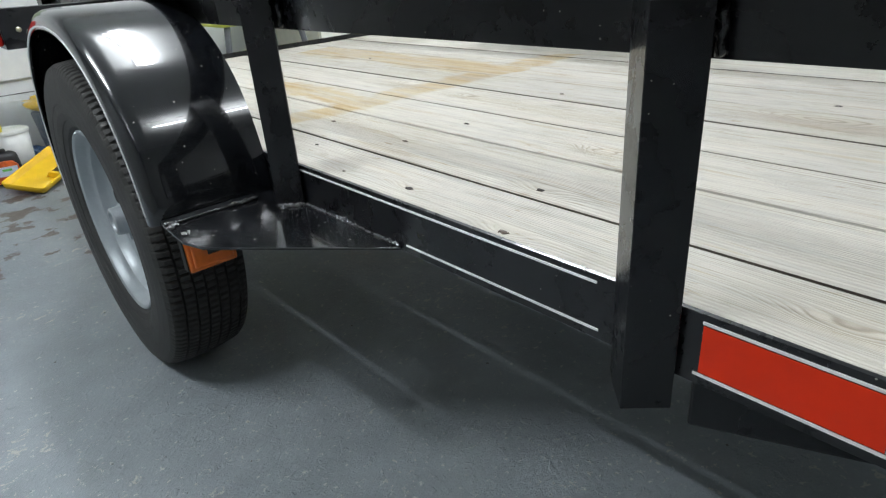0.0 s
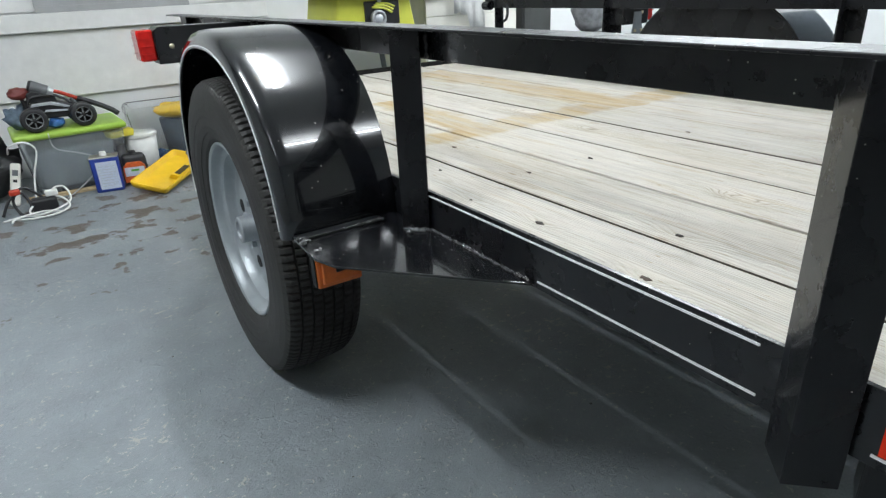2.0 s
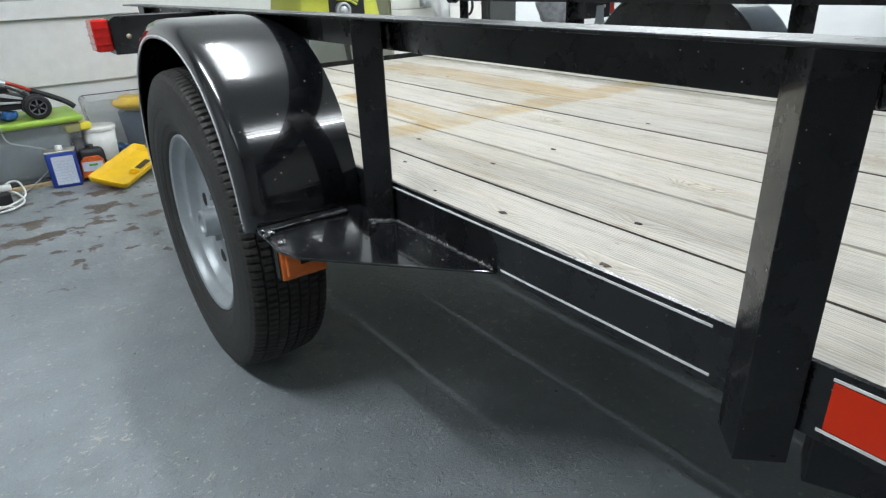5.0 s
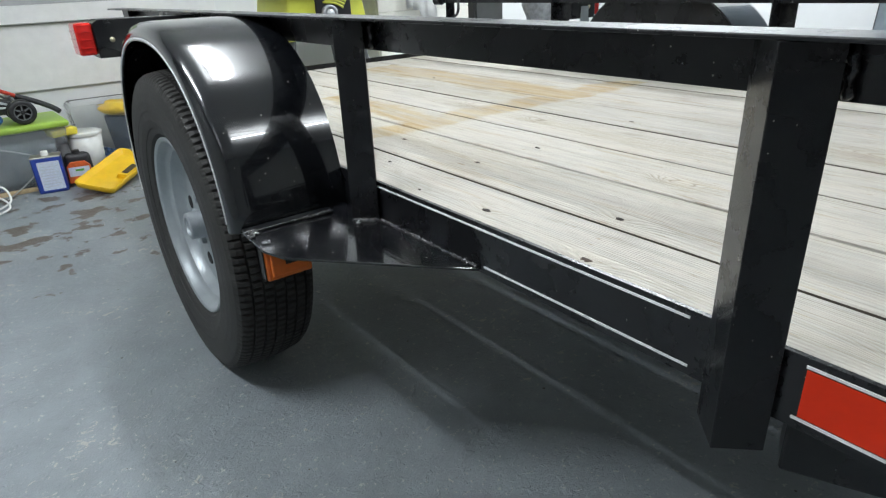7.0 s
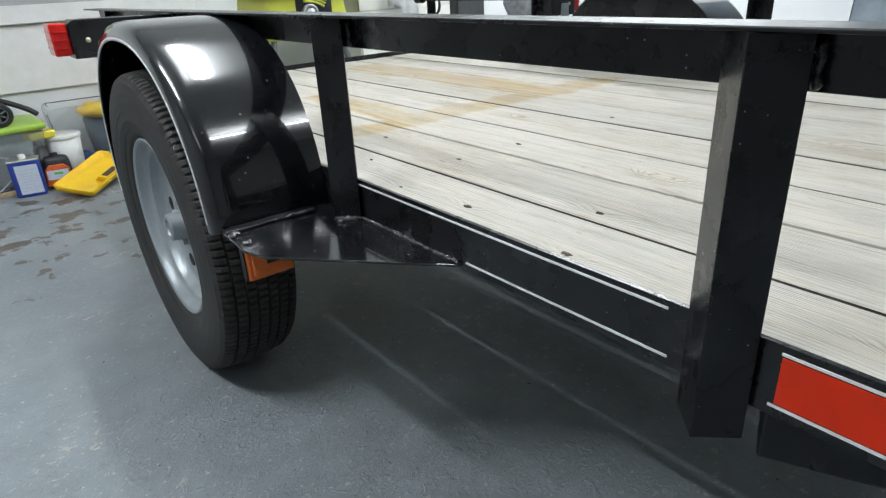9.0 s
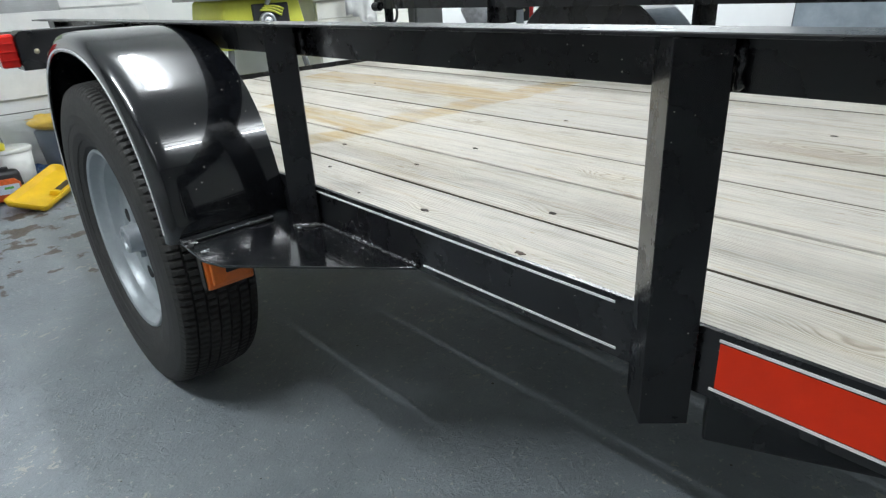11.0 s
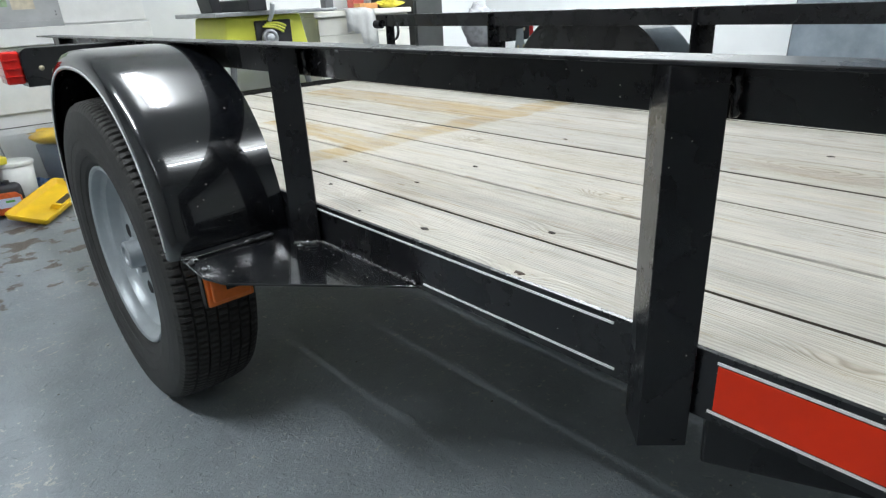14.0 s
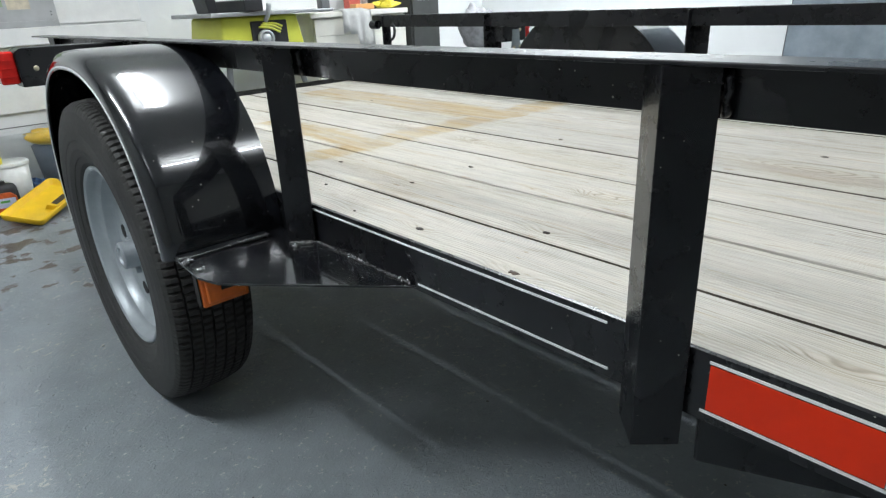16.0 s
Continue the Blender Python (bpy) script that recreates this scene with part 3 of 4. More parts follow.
    fen = part("fender", flip(bow(lathe(prof, FEND, 72, math.radians(-8), math.radians(173.5), closed=True))), GLOSS, trailer, "glossy black rolled steel fender with a white pinstripe", True)
    fen.data.set_sharp_from_angle(angle=math.radians(40))
    part("pinstripe", flip(bow(lathe([(-0.2175, 0.3425), (-0.2175, 0.3395), (-0.2155, 0.3395), (-0.2155, 0.3425)], FEND, 72, math.radians(-7), math.radians(171), closed=True))), STRIPE, fen, "thin white pinstripe")
    # inner wall of the wheel arch
    part("fender_liner", flip(bow(prism([(FEND[0] + 0.3655 * math.cos(math.radians(a)), FEND[1] + 0.3655 * math.sin(math.radians(a))) for a in range(18, 166, 4)], "x", -0.008, -0.0003))), PAINT, trailer)
    # gusset plate in front of the fender and its twin behind
    out = [(-0.203, 0.915), (-0.209, 0.790), (-0.196, 0.745), (-0.006, 0.518), (-0.001, 0.518), (-0.001, 0.915)]
    for mirror in (False, True):
        q = [(a, 2 * 1.235 - b2 if mirror else b2) for a, b2 in out]
        gus = part("gusset_plate", flip(prism(q, "z", 0.4435, 0.4475, 0.0008)), PLATE, trailer, "folded black gusset plate with weld spatter")
        rnd = random.Random(5)
        gus_near = gus if not mirror else gus_near
        my = (lambda q: 2 * 1.235 - q) if mirror else (lambda q: q)
        part("weld", flip(bead([(-0.003, my(0.525 + 0.255 * k / 40), 0.4485) for k in range(41)], 0.0030, 5)), WELD, gus, "", True)
        part("weld", flip(bead([(-0.045 - 0.055 * k / 24, my(0.866 + 0.004 * k / 24), 0.4515) for k in range(25)], 0.0036, 6)), WELD, gus, "", True)
        part("weld", flip(bead([(-0.196 - 0.008 * math.sin(k), my(0.852 + 0.030 * k / 8), 0.4495) for k in range(9)], 0.0048, 7)), WELD, gus, "", True)
    if sx > 0:
        for cx, cy, spread_x, spread_y, many in ((-0.197, 0.868, 0.010, 0.010, 9), (-0.192, 0.812, 0.008, 0.006, 8), (-0.118, 0.872, 0.006, 0.004, 3), (-0.022, 0.786, 0.022, 0.006, 10), (-0.004, 0.655, 0.004, 0.026, 12), (-0.004, 0.535, 0.004, 0.014, 7)):
            for k in range(many):
                dr = bmesh.new()
                at = Matrix.Translation((cx + rnd.uniform(-1, 1) * spread_x, cy + rnd.uniform(-1, 1) * spread_y, 0.4505))
                bmesh.ops.create_icosphere(dr, subdivisions=2, radius=1, matrix=at @ Matrix.Diagonal((rnd.uniform(0.0014, 0.0034), rnd.uniform(0.0014, 0.0036), rnd.uniform(0.0014, 0.0026), 1)))
                part("weld_drop", flip(dr), DROP, gus_near, "", True)
        for k in range(26):
            sp = bmesh.new()
            u = rnd.random()
            cx = -0.015 - 0.17 * rnd.random() ** 1.5
            cy = 0.56 - cx * 1.15 + 0.22 * u + 0.02
            bmesh.ops.create_icosphere(sp, subdivisions=1, radius=1, matrix=Matrix.Translation((cx, min(cy, 0.86), 0.4476)) @ Matrix.Diagonal((0.0012 + 0.0012 * rnd.random(), 0.0012 + 0.0014 * rnd.random(), 0.0008, 1)))
            part("spatter", flip(sp), WELD, trailer, "", True)
    # fender foot: folded flange over the plate
    part("fender_foot", flip(box(-0.204, -0.045, 0.870, 0.893, 0.4476, 0.452, 0.001)), PAINT, trailer)
    # amber marker lamp under the plate
    lamp = part("marker_lamp", flip(box(-0.206, -0.128, 0.797, 0.815, 0.388, 0.4425, 0.004)), AMBER, trailer, "amber plastic side marker lamp")
    part("lens", flip(box(-0.199, -0.135, 0.791, 0.7972, 0.396, 0.436, 0.003)), AMBER, lamp)
    # raised block: the slot's shade is put into its colour
    part("slot", flip(box(-0.176, -0.148, 0.789, 0.7912, 0.414, 0.424, 0.001)), DARK, lamp, "dark raised block for the shade in a moulded slot")
    part("back_plate", flip(box(-0.2085, -0.2062, 0.800, 0.815, 0.392, 0.4425, 0.0005)), DARK, lamp)
    # tail lamp on its bracket behind the fender
    LB = 1.62 if sx > 0 else 1.596
    reach, drop = (0.232, 0.0) if sx > 0 else (0.128, 0.022)
    br = part("lamp_bracket", flip(prism([(-reach, 0.682 - drop), (0.003, 0.682 - drop), (0.003, 0.765 - drop), (0.013 - reach, 0.768 - drop), (-reach, 0.760 - drop)], "y", LB, LB + 0.08, 0.002)), PAINT, trailer, "folded black tail lamp bracket")
    screw = bmesh.new()
    bmesh.ops.create_uvsphere(screw, u_segments=12, v_segments=8, radius=1, matrix=Matrix.Translation((0.035 - reach, LB - 0.001, 0.722 - drop)) @ Matrix.Diagonal((0.006, 0.004, 0.006, 1)))
    part("screw", flip(screw), BRASS, br, "brass screw head", True)
    tl = part("tail_lamp", flip(box(-reach - 0.038, -reach - 0.0005, LB + 0.01, LB + 0.09, 0.690 - drop, 0.762 - drop, 0.005)), RED_LENS, trailer, "red ribbed plastic tail lamp")
    for k in range(3):
        part("rib", flip(box(-reach - 0.0395, -reach - 0.0015, LB + 0.0075, LB + 0.0925, 0.706 - drop + 0.018 * k, 0.7085 - drop + 0.018 * k, 0.0005)), RED_LENS, tl)
    if sx < 0:
        part("hanger_plate", flip(prism([(-0.100, 0.625), (-0.035, 0.625), (-0.045, 0.665), (-0.045, 0.703), (-0.085, 0.703), (-0.085, 0.665)], "y", LB - 0.006, LB - 0.002, 0.0008)), HUBM, br, "galvanised hanger plate")
        for px in (-0.085, -0.050):
            part("bolt", flip(cyl((px, LB - 0.0062, 0.638), (px, LB - 0.012, 0.638), 0.006, 0.005, 6)), BRASS, br)
    # wheel
    wx = -0.133
    wheel = new("wheel")
    wheel.parent = trailer
    wheel["label"] = "silver steel wheel with five round holes and black tyre"
    ty = bmesh.new()
    n = 132
    across = [(-0.076, 0, 1), (-0.062, 0, 1)]
    for g0, rib in ((-0.062, 2), (-0.0365, 3), (-0.0125, 2), (0.0125, 3), (0.0365, 2), (0.062, 1)):
        across += [(g0 + 0.0004, 0.0085, 0), (g0 + 0.0052, 0.0085, 0), (g0 + 0.0056, 0, rib)]
        nxt = {-0.062: -0.0365, -0.0365: -0.0125, -0.0125: 0.0125, 0.0125: 0.0365, 0.0365: 0.062, 0.062: 0.076}[g0]
        across.append((nxt, 0, rib))
    wall = [(0.086, 0.012), (0.092, 0.024), (0.0965, 0.045), (0.0985, 0.065), (0.0975, 0.085), (0.0965, 0.0865), (0.0955, 0.105), (0.090, 0.122), (0.0885, 0.1225), (0.083, 0.137), (0.074, 0.145)]
    across = [(u * 0.88, d, r) for u, d, r in across]
    wall = [(u * 0.88, d * 0.94) for u, d in wall]
    rings = []
    for s in range(n * 4):
        a = 2 * math.pi * s / (n * 4)
        ph = s % 4
        ring = []
        for u, drop in [(-u, d) for u, d in wall[::-1]]:
            cut = 0.0013 if (ph == 3 and drop < 0.02) else 0
            ring.append((u + cut * 0.4, TYRE_R - drop - cut))
        for u, drop, rib in across:
            shift = {1: 0, 2: 2, 3: 0, 0: 9}[rib]
            deep = 0.0052 if (rib and (ph + shift) % 4 == 3) else 0
            crown = 0.006 * (u / 0.0669) ** 2
            ring.append((u, TYRE_R - drop - deep - crown))
        for u, drop in wall:
            cut = 0.0013 if (ph == 3 and drop < 0.02) else 0
            ring.append((u - cut * 0.4, TYRE_R - drop - cut))
        rings.append([ty.verts.new((wx + u, AXLE_Y + r * math.cos(a), AXLE_Z + r * math.sin(a))) for u, r in ring])
    for s in range(len(rings)):
        p, q = rings[s], rings[(s + 1) % len(rings)]
        for i in range(len(p) - 1):
            ty.faces.new((p[i], p[i + 1], q[i + 1], q[i]))
    bmesh.ops.recalc_face_normals(ty, faces=ty.faces)
    part("tyre", flip(ty), RUBBER, wheel, "black radial tyre with blocky tread")
    # deep barrel, flat disc set far in, five holes drawn as dark discs, hub and nuts
    rimp = [(-0.060, 0.196), (-0.0635, 0.2005), (-0.067, 0.2015), (-0.0695, 0.2000), (-0.070, 0.1965), (-0.067, 0.1915), (-0.060, 0.1875), (-0.052, 0.1850), (-0.0465, 0.1800), (-0.043, 0.1725), (-0.036, 0.1685), (-0.026, 0.1655), (-0.020, 0.1600),
            (-0.0165, 0.1500), (-0.016, 0.1400), (-0.0185, 0.1050), (-0.021, 0.0850), (-0.0255, 0.0750), (-0.0265, 0.0450), (-0.0265, 0.0200)]
    rim = part("rim", flip(lathe([(wx + u, r) for u, r in rimp] + [(wx - 0.006, 0.02), (wx + 0.006, 0.15), (wx + 0.060, 0.18), (wx + 0.064, 0.195)], (AXLE_Y, AXLE_Z), 96)), RIM, wheel, "silver painted steel rim", True)
    rim.data.set_sharp_from_angle(angle=math.radians(28))
    hubp = [(-0.026, 0.033), (-0.030, 0.0315), (-0.062, 0.0305), (-0.0645, 0.028), (-0.065, 0.021), (-0.060, 0.019), (-0.060, 0.001)]
    hb = part("hub", flip(lathe([(wx + u, r) for u, r in hubp], (AXLE_Y, AXLE_Z), 32)), HUBM, wheel, "grey galvanised bearing hub", True)
    hb.data.set_sharp_from_angle(angle=math.radians(35))
    for k in range(5):
        a = math.radians(8 + 72 * k)
        # solid discs: the shade inside the holes is put into their colour
        cy, cz = AXLE_Y + 0.121 * math.cos(a), AXLE_Z + 0.121 * math.sin(a)
        part("rim_hole_disc", flip(cyl((wx - 0.010, cy, cz), (wx - 0.0190, cy, cz), 0.0160, 0.0160, 24)), DARK, wheel, "dark disc for the shade in a round rim hole")
        a = math.radians(10 + 72 * k)
        cy, cz = AXLE_Y + 0.057 * math.cos(a), AXLE_Z + 0.057 * math.sin(a)
        part("wheel_nut", flip(cyl((wx - 0.026, cy, cz), (wx - 0.036, cy, cz), 0.0105, 0.0090, 6)), HUBM, wheel, "galvanised wheel nut")
    return X, flip


side(1, 0.0)
side(-1, WIDTH)
for axy in ((AXLE_Y - 0.03, AXLE_Y + 0.03),):
    part("axle", box(-0.02, WIDTH + 0.02, axy[0], axy[1], AXLE_Z - 0.03, AXLE_Z + 0.03, 0.004), PAINT, trailer)

# pinstripes and reflective tape on the near lower rail
for name, y0, y1, z in (("pinstripe", 0.200, 0.780, 0.506), ("pinstripe", 0.196, 0.509, 0.4515), ("pinstripe", -1.0, 0.090, 0.506), ("pinstripe", -1.0, 0.094, 0.4515)):
    part(name, box(-0.0016, -0.0002, y0, y1, z - 0.0013, z + 0.0013), STRIPE, trailer, "thin white pinstripe")
for k, (ya, yb, mt, lb) in enumerate(((-0.0555, 0.089, RED_TAPE, "red reflective tape"), (-0.40, -0.056, WHITE_TAPE, "white reflective tape"))):
    part("reflective_tape", box(-0.0014, -0.0002, ya, yb, 0.4545, 0.5028), mt, trailer, lb)

# cross members, end bars, tongue
for y in (-1.03, -0.45, 0.15, 0.75, 1.35, 1.95):
    part("cross_member", prism([(y, 0.422), (y + 0.04, 0.422), (y + 0.04, 0.427), (y + 0.005, 0.427), (y + 0.005, 0.4555), (y, 0.4555)], "x", 0.076, WIDTH - 0.076), PAINT, trailer)
part("rear_bar", prism([(REAR - 0.05, 0.444), (REAR + 0.006, 0.444), (REAR + 0.006, 0.512), (REAR, 0.512), (REAR, 0.450), (REAR - 0.05, 0.450)], "x", 0.007, WIDTH - 0.007), PAINT, trailer)
part("front_bar", prism([(FRONT + 0.05, 0.444), (FRONT, 0.444), (FRONT, 0.512), (FRONT + 0.006, 0.512), (FRONT + 0.006, 0.450), (FRONT + 0.05, 0.450)], "x", 0.007, WIDTH - 0.007), PAINT, trailer)
for sx in (1, -1):
    m = Matrix.Translation((WIDTH / 2 - sx * 0.66, 0.10, 0)) @ pose(0, 0, 0, 0, 0, sx * 24)
    part("tongue_beam", box(-0.0, 0.045, -1.60, 0.0, 0.375, 0.4385, 0.003, m), PAINT, trailer)
# latch pin at the rear end of the far top rail
part("latch_pin", tube([(1.33, 2.33, 0.728), (1.33, 2.375, 0.728)], 0.019, 12), PAINT, trailer)
part("latch_hook", tube([(1.32, 2.20, 0.735), (1.315, 2.19, 0.70), (1.315, 2.20, 0.675), (1.315, 2.215, 0.665)], 0.006, 8), PAINT, trailer)

# deck planks and their knots
JOINTS = [0.0076, 0.157, 0.3235, 0.486, 0.660, 0.815, 0.970, 1.145, 1.338]
GAPS = [0.001, 0.0017, 0.0018, 0.0028, 0.0036, 0.0005, 0.0022, 0.0024, 0.001]
rnd = random.Random(11)
planks = []
for k in range(len(JOINTS) - 1):
    a, c = JOINTS[k] + GAPS[k], JOINTS[k + 1] - GAPS[k + 1]
    b = bmesh.new()
    h = DECK + rnd.uniform(-0.0012, 0.0012)
    steps = 40
    rows = []
    for s in range(steps + 1):
        y = FRONT + 0.008 + (REAR - FRONT - 0.016) * s / steps
        w = 0.0009 * noise.noise(Vector((k * 3.1, y * 2.2, 0))), 0.0009 * noise.noise(Vector((k * 3.1, y * 2.2, 7)))
        cup = 0.0012 * noise.noise(Vector((k * 1.7, y * 0.8, 3)))
        sec = [(a + w[0] + 0.004, DECK - 0.034), (a + w[0], h - 0.007), (a + w[0] + 0.0012, h - 0.0012), (a + w[0] + 0.004, h), ((a + c) / 2, h + cup), (c + w[1] - 0.004, h), (c + w[1] - 0.0012, h - 0.0012), (c + w[1], h - 0.007), (c + w[1] - 0.004, DECK - 0.034)]
        rows.append([b.verts.new((x, y, z)) for x, z in sec])
    for p, q in zip(rows, rows[1:]):
        for i in range(len(p)):
            j = (i + 1) % len(p)
            f = b.faces.new((p[i], q[i], q[j], p[j]))
            # dark side faces put the shade of the open joints into colour
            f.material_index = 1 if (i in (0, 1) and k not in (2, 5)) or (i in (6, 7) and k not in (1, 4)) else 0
    b.faces.new(rows[0])
    b.faces.new(rows[-1][::-1])
    bmesh.ops.recalc_face_normals(b, faces=b.faces)
    pl = part("plank", b, (WOOD, JOINT_SHADE), trailer)
    planks.append((a, c, pl, h))
for x, y, s, style in KNOTS:
    for a, c, pl, h in planks:
        if a < x < c:
            b = bmesh.new()
            ax, ay = 0.0056 * s, 0.0105 * s
            ringc = [b.verts.new((x + ax * (1 + 0.7 * noise.noise(Vector((x * 90, i * 0.7, 0)))) * math.cos(i * math.pi / 9), y + ay * (1 + 0.7 * noise.noise(Vector((y * 90, i * 0.7, 5)))) * math.sin(i * math.pi / 9), h - 0.0005)) for i in range(18)]
            top = [b.verts.new((x + (v.co.x - x) * 0.7, y + (v.co.y - y) * 0.7, h + 0.0012)) for v in ringc]
            for i in range(18):
                b.faces.new((ringc[i], ringc[(i + 1) % 18], top[(i + 1) % 18], top[i]))
            b.faces.new(top)
            part("knot", b, (KNOT_HOLE, KNOT)[style], pl, "dark round knot" if style == 0 else "brown knot", True)

# torn brown edge on the plank beside the near rail
b = bmesh.new()
inner, outer = [], []
for i in range(19):
    y = 0.528 + 0.082 * i / 18
    reach = 0.0105 * math.sin(math.pi * i / 18) * (0.75 + 0.5 * noise.noise(Vector((y * 120, 0, 0))))
    outer.append([b.verts.new((planks[0][0] + 0.0008, y, z)) for z in (planks[0][3] - 0.006, planks[0][3] + 0.0006)])
    inner.append([b.verts.new((planks[0][0] + 0.0012 + max(0.0004, reach), y, z)) for z in (planks[0][3] - 0.006, planks[0][3] + 0.0004)])
for i in range(18):
    b.faces.new((outer[i][1], inner[i][1], inner[i + 1][1], outer[i + 1][1]))
    b.faces.new((outer[i][0], outer[i][1], outer[i + 1][1], outer[i + 1][0]))
    b.faces.new((inner[i][1], inner[i][0], inner[i + 1][0], inner[i + 1][1]))
bmesh.ops.recalc_face_normals(b, faces=b.faces)
part("torn_edge", b, plain("brown_torn_wood", (0.12, 0.065, 0.03), 0.8, 0, 0.5, 140, 0.4), planks[0][2], "torn brown plank edge")

# ---- stored things along the north wall ----
GREEN = plain("lime_green_plastic", (0.33, 0.52, 0.07), 0.4, 0, 0.08, 15)
TOTE = clear_plastic("hazy_clear_plastic", (0.90, 0.93, 0.95), 0.22, 0.9)
GREYST = plain("grey_stored_cloth", (0.27, 0.30, 0.32), 0.8, 0, 0.35, 12)
BLACKP = plain("black_plastic", (0.018, 0.018, 0.02), 0.45)
GREYP = plain("grey_plastic", (0.13, 0.135, 0.14), 0.45)
SILVER = plain("silver_plastic", (0.5, 0.52, 0.54), 0.35, 0.4)
REDP = plain("red_plastic", (0.55, 0.045, 0.02), 0.4)
BLUEC = plain("blue_tin_paint", (0.014, 0.045, 0.30), 0.32, 0, 0.1, 20, 0, 0.3)
LABELW = plain("pale_printed_label", (0.60, 0.66, 0.76), 0.5, 0, 0.2, 180)
YEL = plain("yellow_plastic", (0.80, 0.50, 0.012), 0.38, 0, 0.08, 14)
YELL = plain("lemon_plastic", (0.78, 0.66, 0.06), 0.45)
ORANGE = plain("orange_label", (0.70, 0.13, 0.025), 0.45, 0, 0.3, 60)
WHITEP = plain("white_plastic", (0.78, 0.78, 0.75), 0.4, 0, 0.06)
BLUEP = plain("blue_plastic", (0.05, 0.16, 0.42), 0.4)
SLATE = plain("slate_blue_plastic", (0.09, 0.12, 0.17), 0.5)
TIN = plain("tin_metal", (0.50, 0.48, 0.42), 0.35, 0.8)
PINE = plain("pale_wood", (0.50, 0.38, 0.22), 0.65, 0, 0.25, 30)
LIME = plain("saw_yellow_green", (0.62, 0.64, 0.07), 0.45, 0, 0.06, 12)
ALU = plain("cast_aluminium", (0.42, 0.43, 0.44), 0.42, 0.6, 0.15, 30)
CLOTH = plain("white_cloth", (0.86, 0.86, 0.85), 0.9, 0, 0.06, 40, 0.4)
GREYBAG = plain("grey_nylon", (0.30, 0.30, 0.31), 0.5, 0, 0.4, 22, 0.3)
CREAM = plain("cream_bench_paint", (0.79, 0.77, 0.70), 0.5, 0, 0.06, 12, 0.1)
PANEL = plain("blue_grey_panel", (0.20, 0.235, 0.265), 0.45, 0, 0.22, 9, 0.05)
SIGN = plain("brushed_sign_metal", (0.45, 0.46, 0.46), 0.4, 0.5, 0.12, 8)
SIGNG = plain("faded_green_print", (0.28, 0.38, 0.22), 0.5, 0, 0.3, 25)
SIGNB = plain("faded_beige_print", (0.62, 0.55, 0.42), 0.5, 0, 0.2, 25)


def taper_box(w0, d0, w1, d1, h, bev, z=0.0):
    """An upright box, narrower at its foot (w0, d0) than at its rim (w1, d1)."""
    b = bmesh.new()
    lo = [b.verts.new((x * w0 / 2, y * d0 / 2, z)) for x, y in ((-1, -1), (1, -1), (1, 1), (-1, 1))]
    hi = [b.verts.new((x * w1 / 2, y * d1 / 2, z + h)) for x, y in ((-1, -1), (1, -1), (1, 1), (-1, 1))]
    b.faces.new(lo[::-1])
    b.faces.new(hi)
    for i in range(4):
        b.faces.new((lo[i], lo[(i + 1) % 4], hi[(i + 1) % 4], hi[i]))
    bmesh.ops.bevel(b, geom=list(b.edges), offset=bev, segments=3, profile=0.5, affect="EDGES")
    return b


def shell(b, wall_t):
    """Open the top of a solid and give it a wall."""
    top = max(v.co.z for v in b.verts)
    bmesh.ops.delete(b, geom=[f for f in b.faces if f.calc_center_median().z > top - 0.002], context="FACES")
    bmesh.ops.solidify(b, geom=list(b.faces), thickness=wall_t)
    bmesh.ops.recalc_face_normals(b, faces=b.faces)
    return b


def crumple(w, d, h, seed, amount=0.35, sub=3):
    b = bmesh.new()
    bmesh.ops.create_icosphere(b, subdivisions=sub, radius=1)
    for v in b.verts:
        k = 1 + amount * noise.fractal(v.co * 1.7 + Vector((seed, 0, 0)), 0.8, 2.0, 3)
        v.co = Vector((v.co.x * w / 2 * k, v.co.y * d / 2 * k, max(0.0, (v.co.z * 0.5 + 0.5) * h * k)))
    return b


# lidded tote
tote = thing("storage_tote", "clear hazy plastic storage tote with lime-green lid", "storage box", at=pose(-0.415, 3.45, 0, 0, 0, 3))
part("tub", shell(taper_box(0.38, 0.27, 0.445, 0.33, 0.262, 0.018), 0.003), TOTE, tote, "", True)
lid = taper_box(0.470, 0.35, 0.475, 0.355, 0.030, 0.012, 0.262)
part("lid", lid, GREEN, tote, "lime-green snap-on lid", True)
part("contents", taper_box(0.35, 0.24, 0.39, 0.28, 0.20, 0.03, 0.012), GREYST, tote, "grey stored contents", True)
tagged(link("timber_batten", box(-0.66, -0.26, 3.235, 3.265, 0, 0.016, 0.002), PINE), "thin pale timber batten lying on the floor", "batten")

# toy buggy on the lid
bug = thing("toy_buggy", "black radio-controlled toy buggy with a grey canister on top", "toy car", at=pose(-0.443, 3.40, 0.2925, 0, 0, 4))
part("chassis", prism([(-0.10, 0.050), (0.10, 0.045), (0.135, 0.065), (0.09, 0.098), (0.02, 0.120), (-0.06, 0.128), (-0.11, 0.100)], "y", -0.045, 0.045, 0.006), BLACKP, bug)
part("side_panel", prism([(-0.10, 0.108), (-0.02, 0.112), (0.055, 0.088), (0.06, 0.096), (-0.01, 0.124), (-0.09, 0.122)], "y", -0.054, -0.046, 0.002), SILVER, bug, "silver side panel")
part("sill", prism([(-0.05, 0.080), (0.045, 0.074), (0.05, 0.082), (-0.04, 0.090)], "y", -0.056, -0.047, 0.002), SILVER, bug, "silver side stripe")
part("nose", prism([(0.05, 0.085), (0.15, 0.055), (0.15, 0.066), (0.06, 0.112)], "y", -0.03, 0.03, 0.004), BLACKP, bug, "black nose cone")
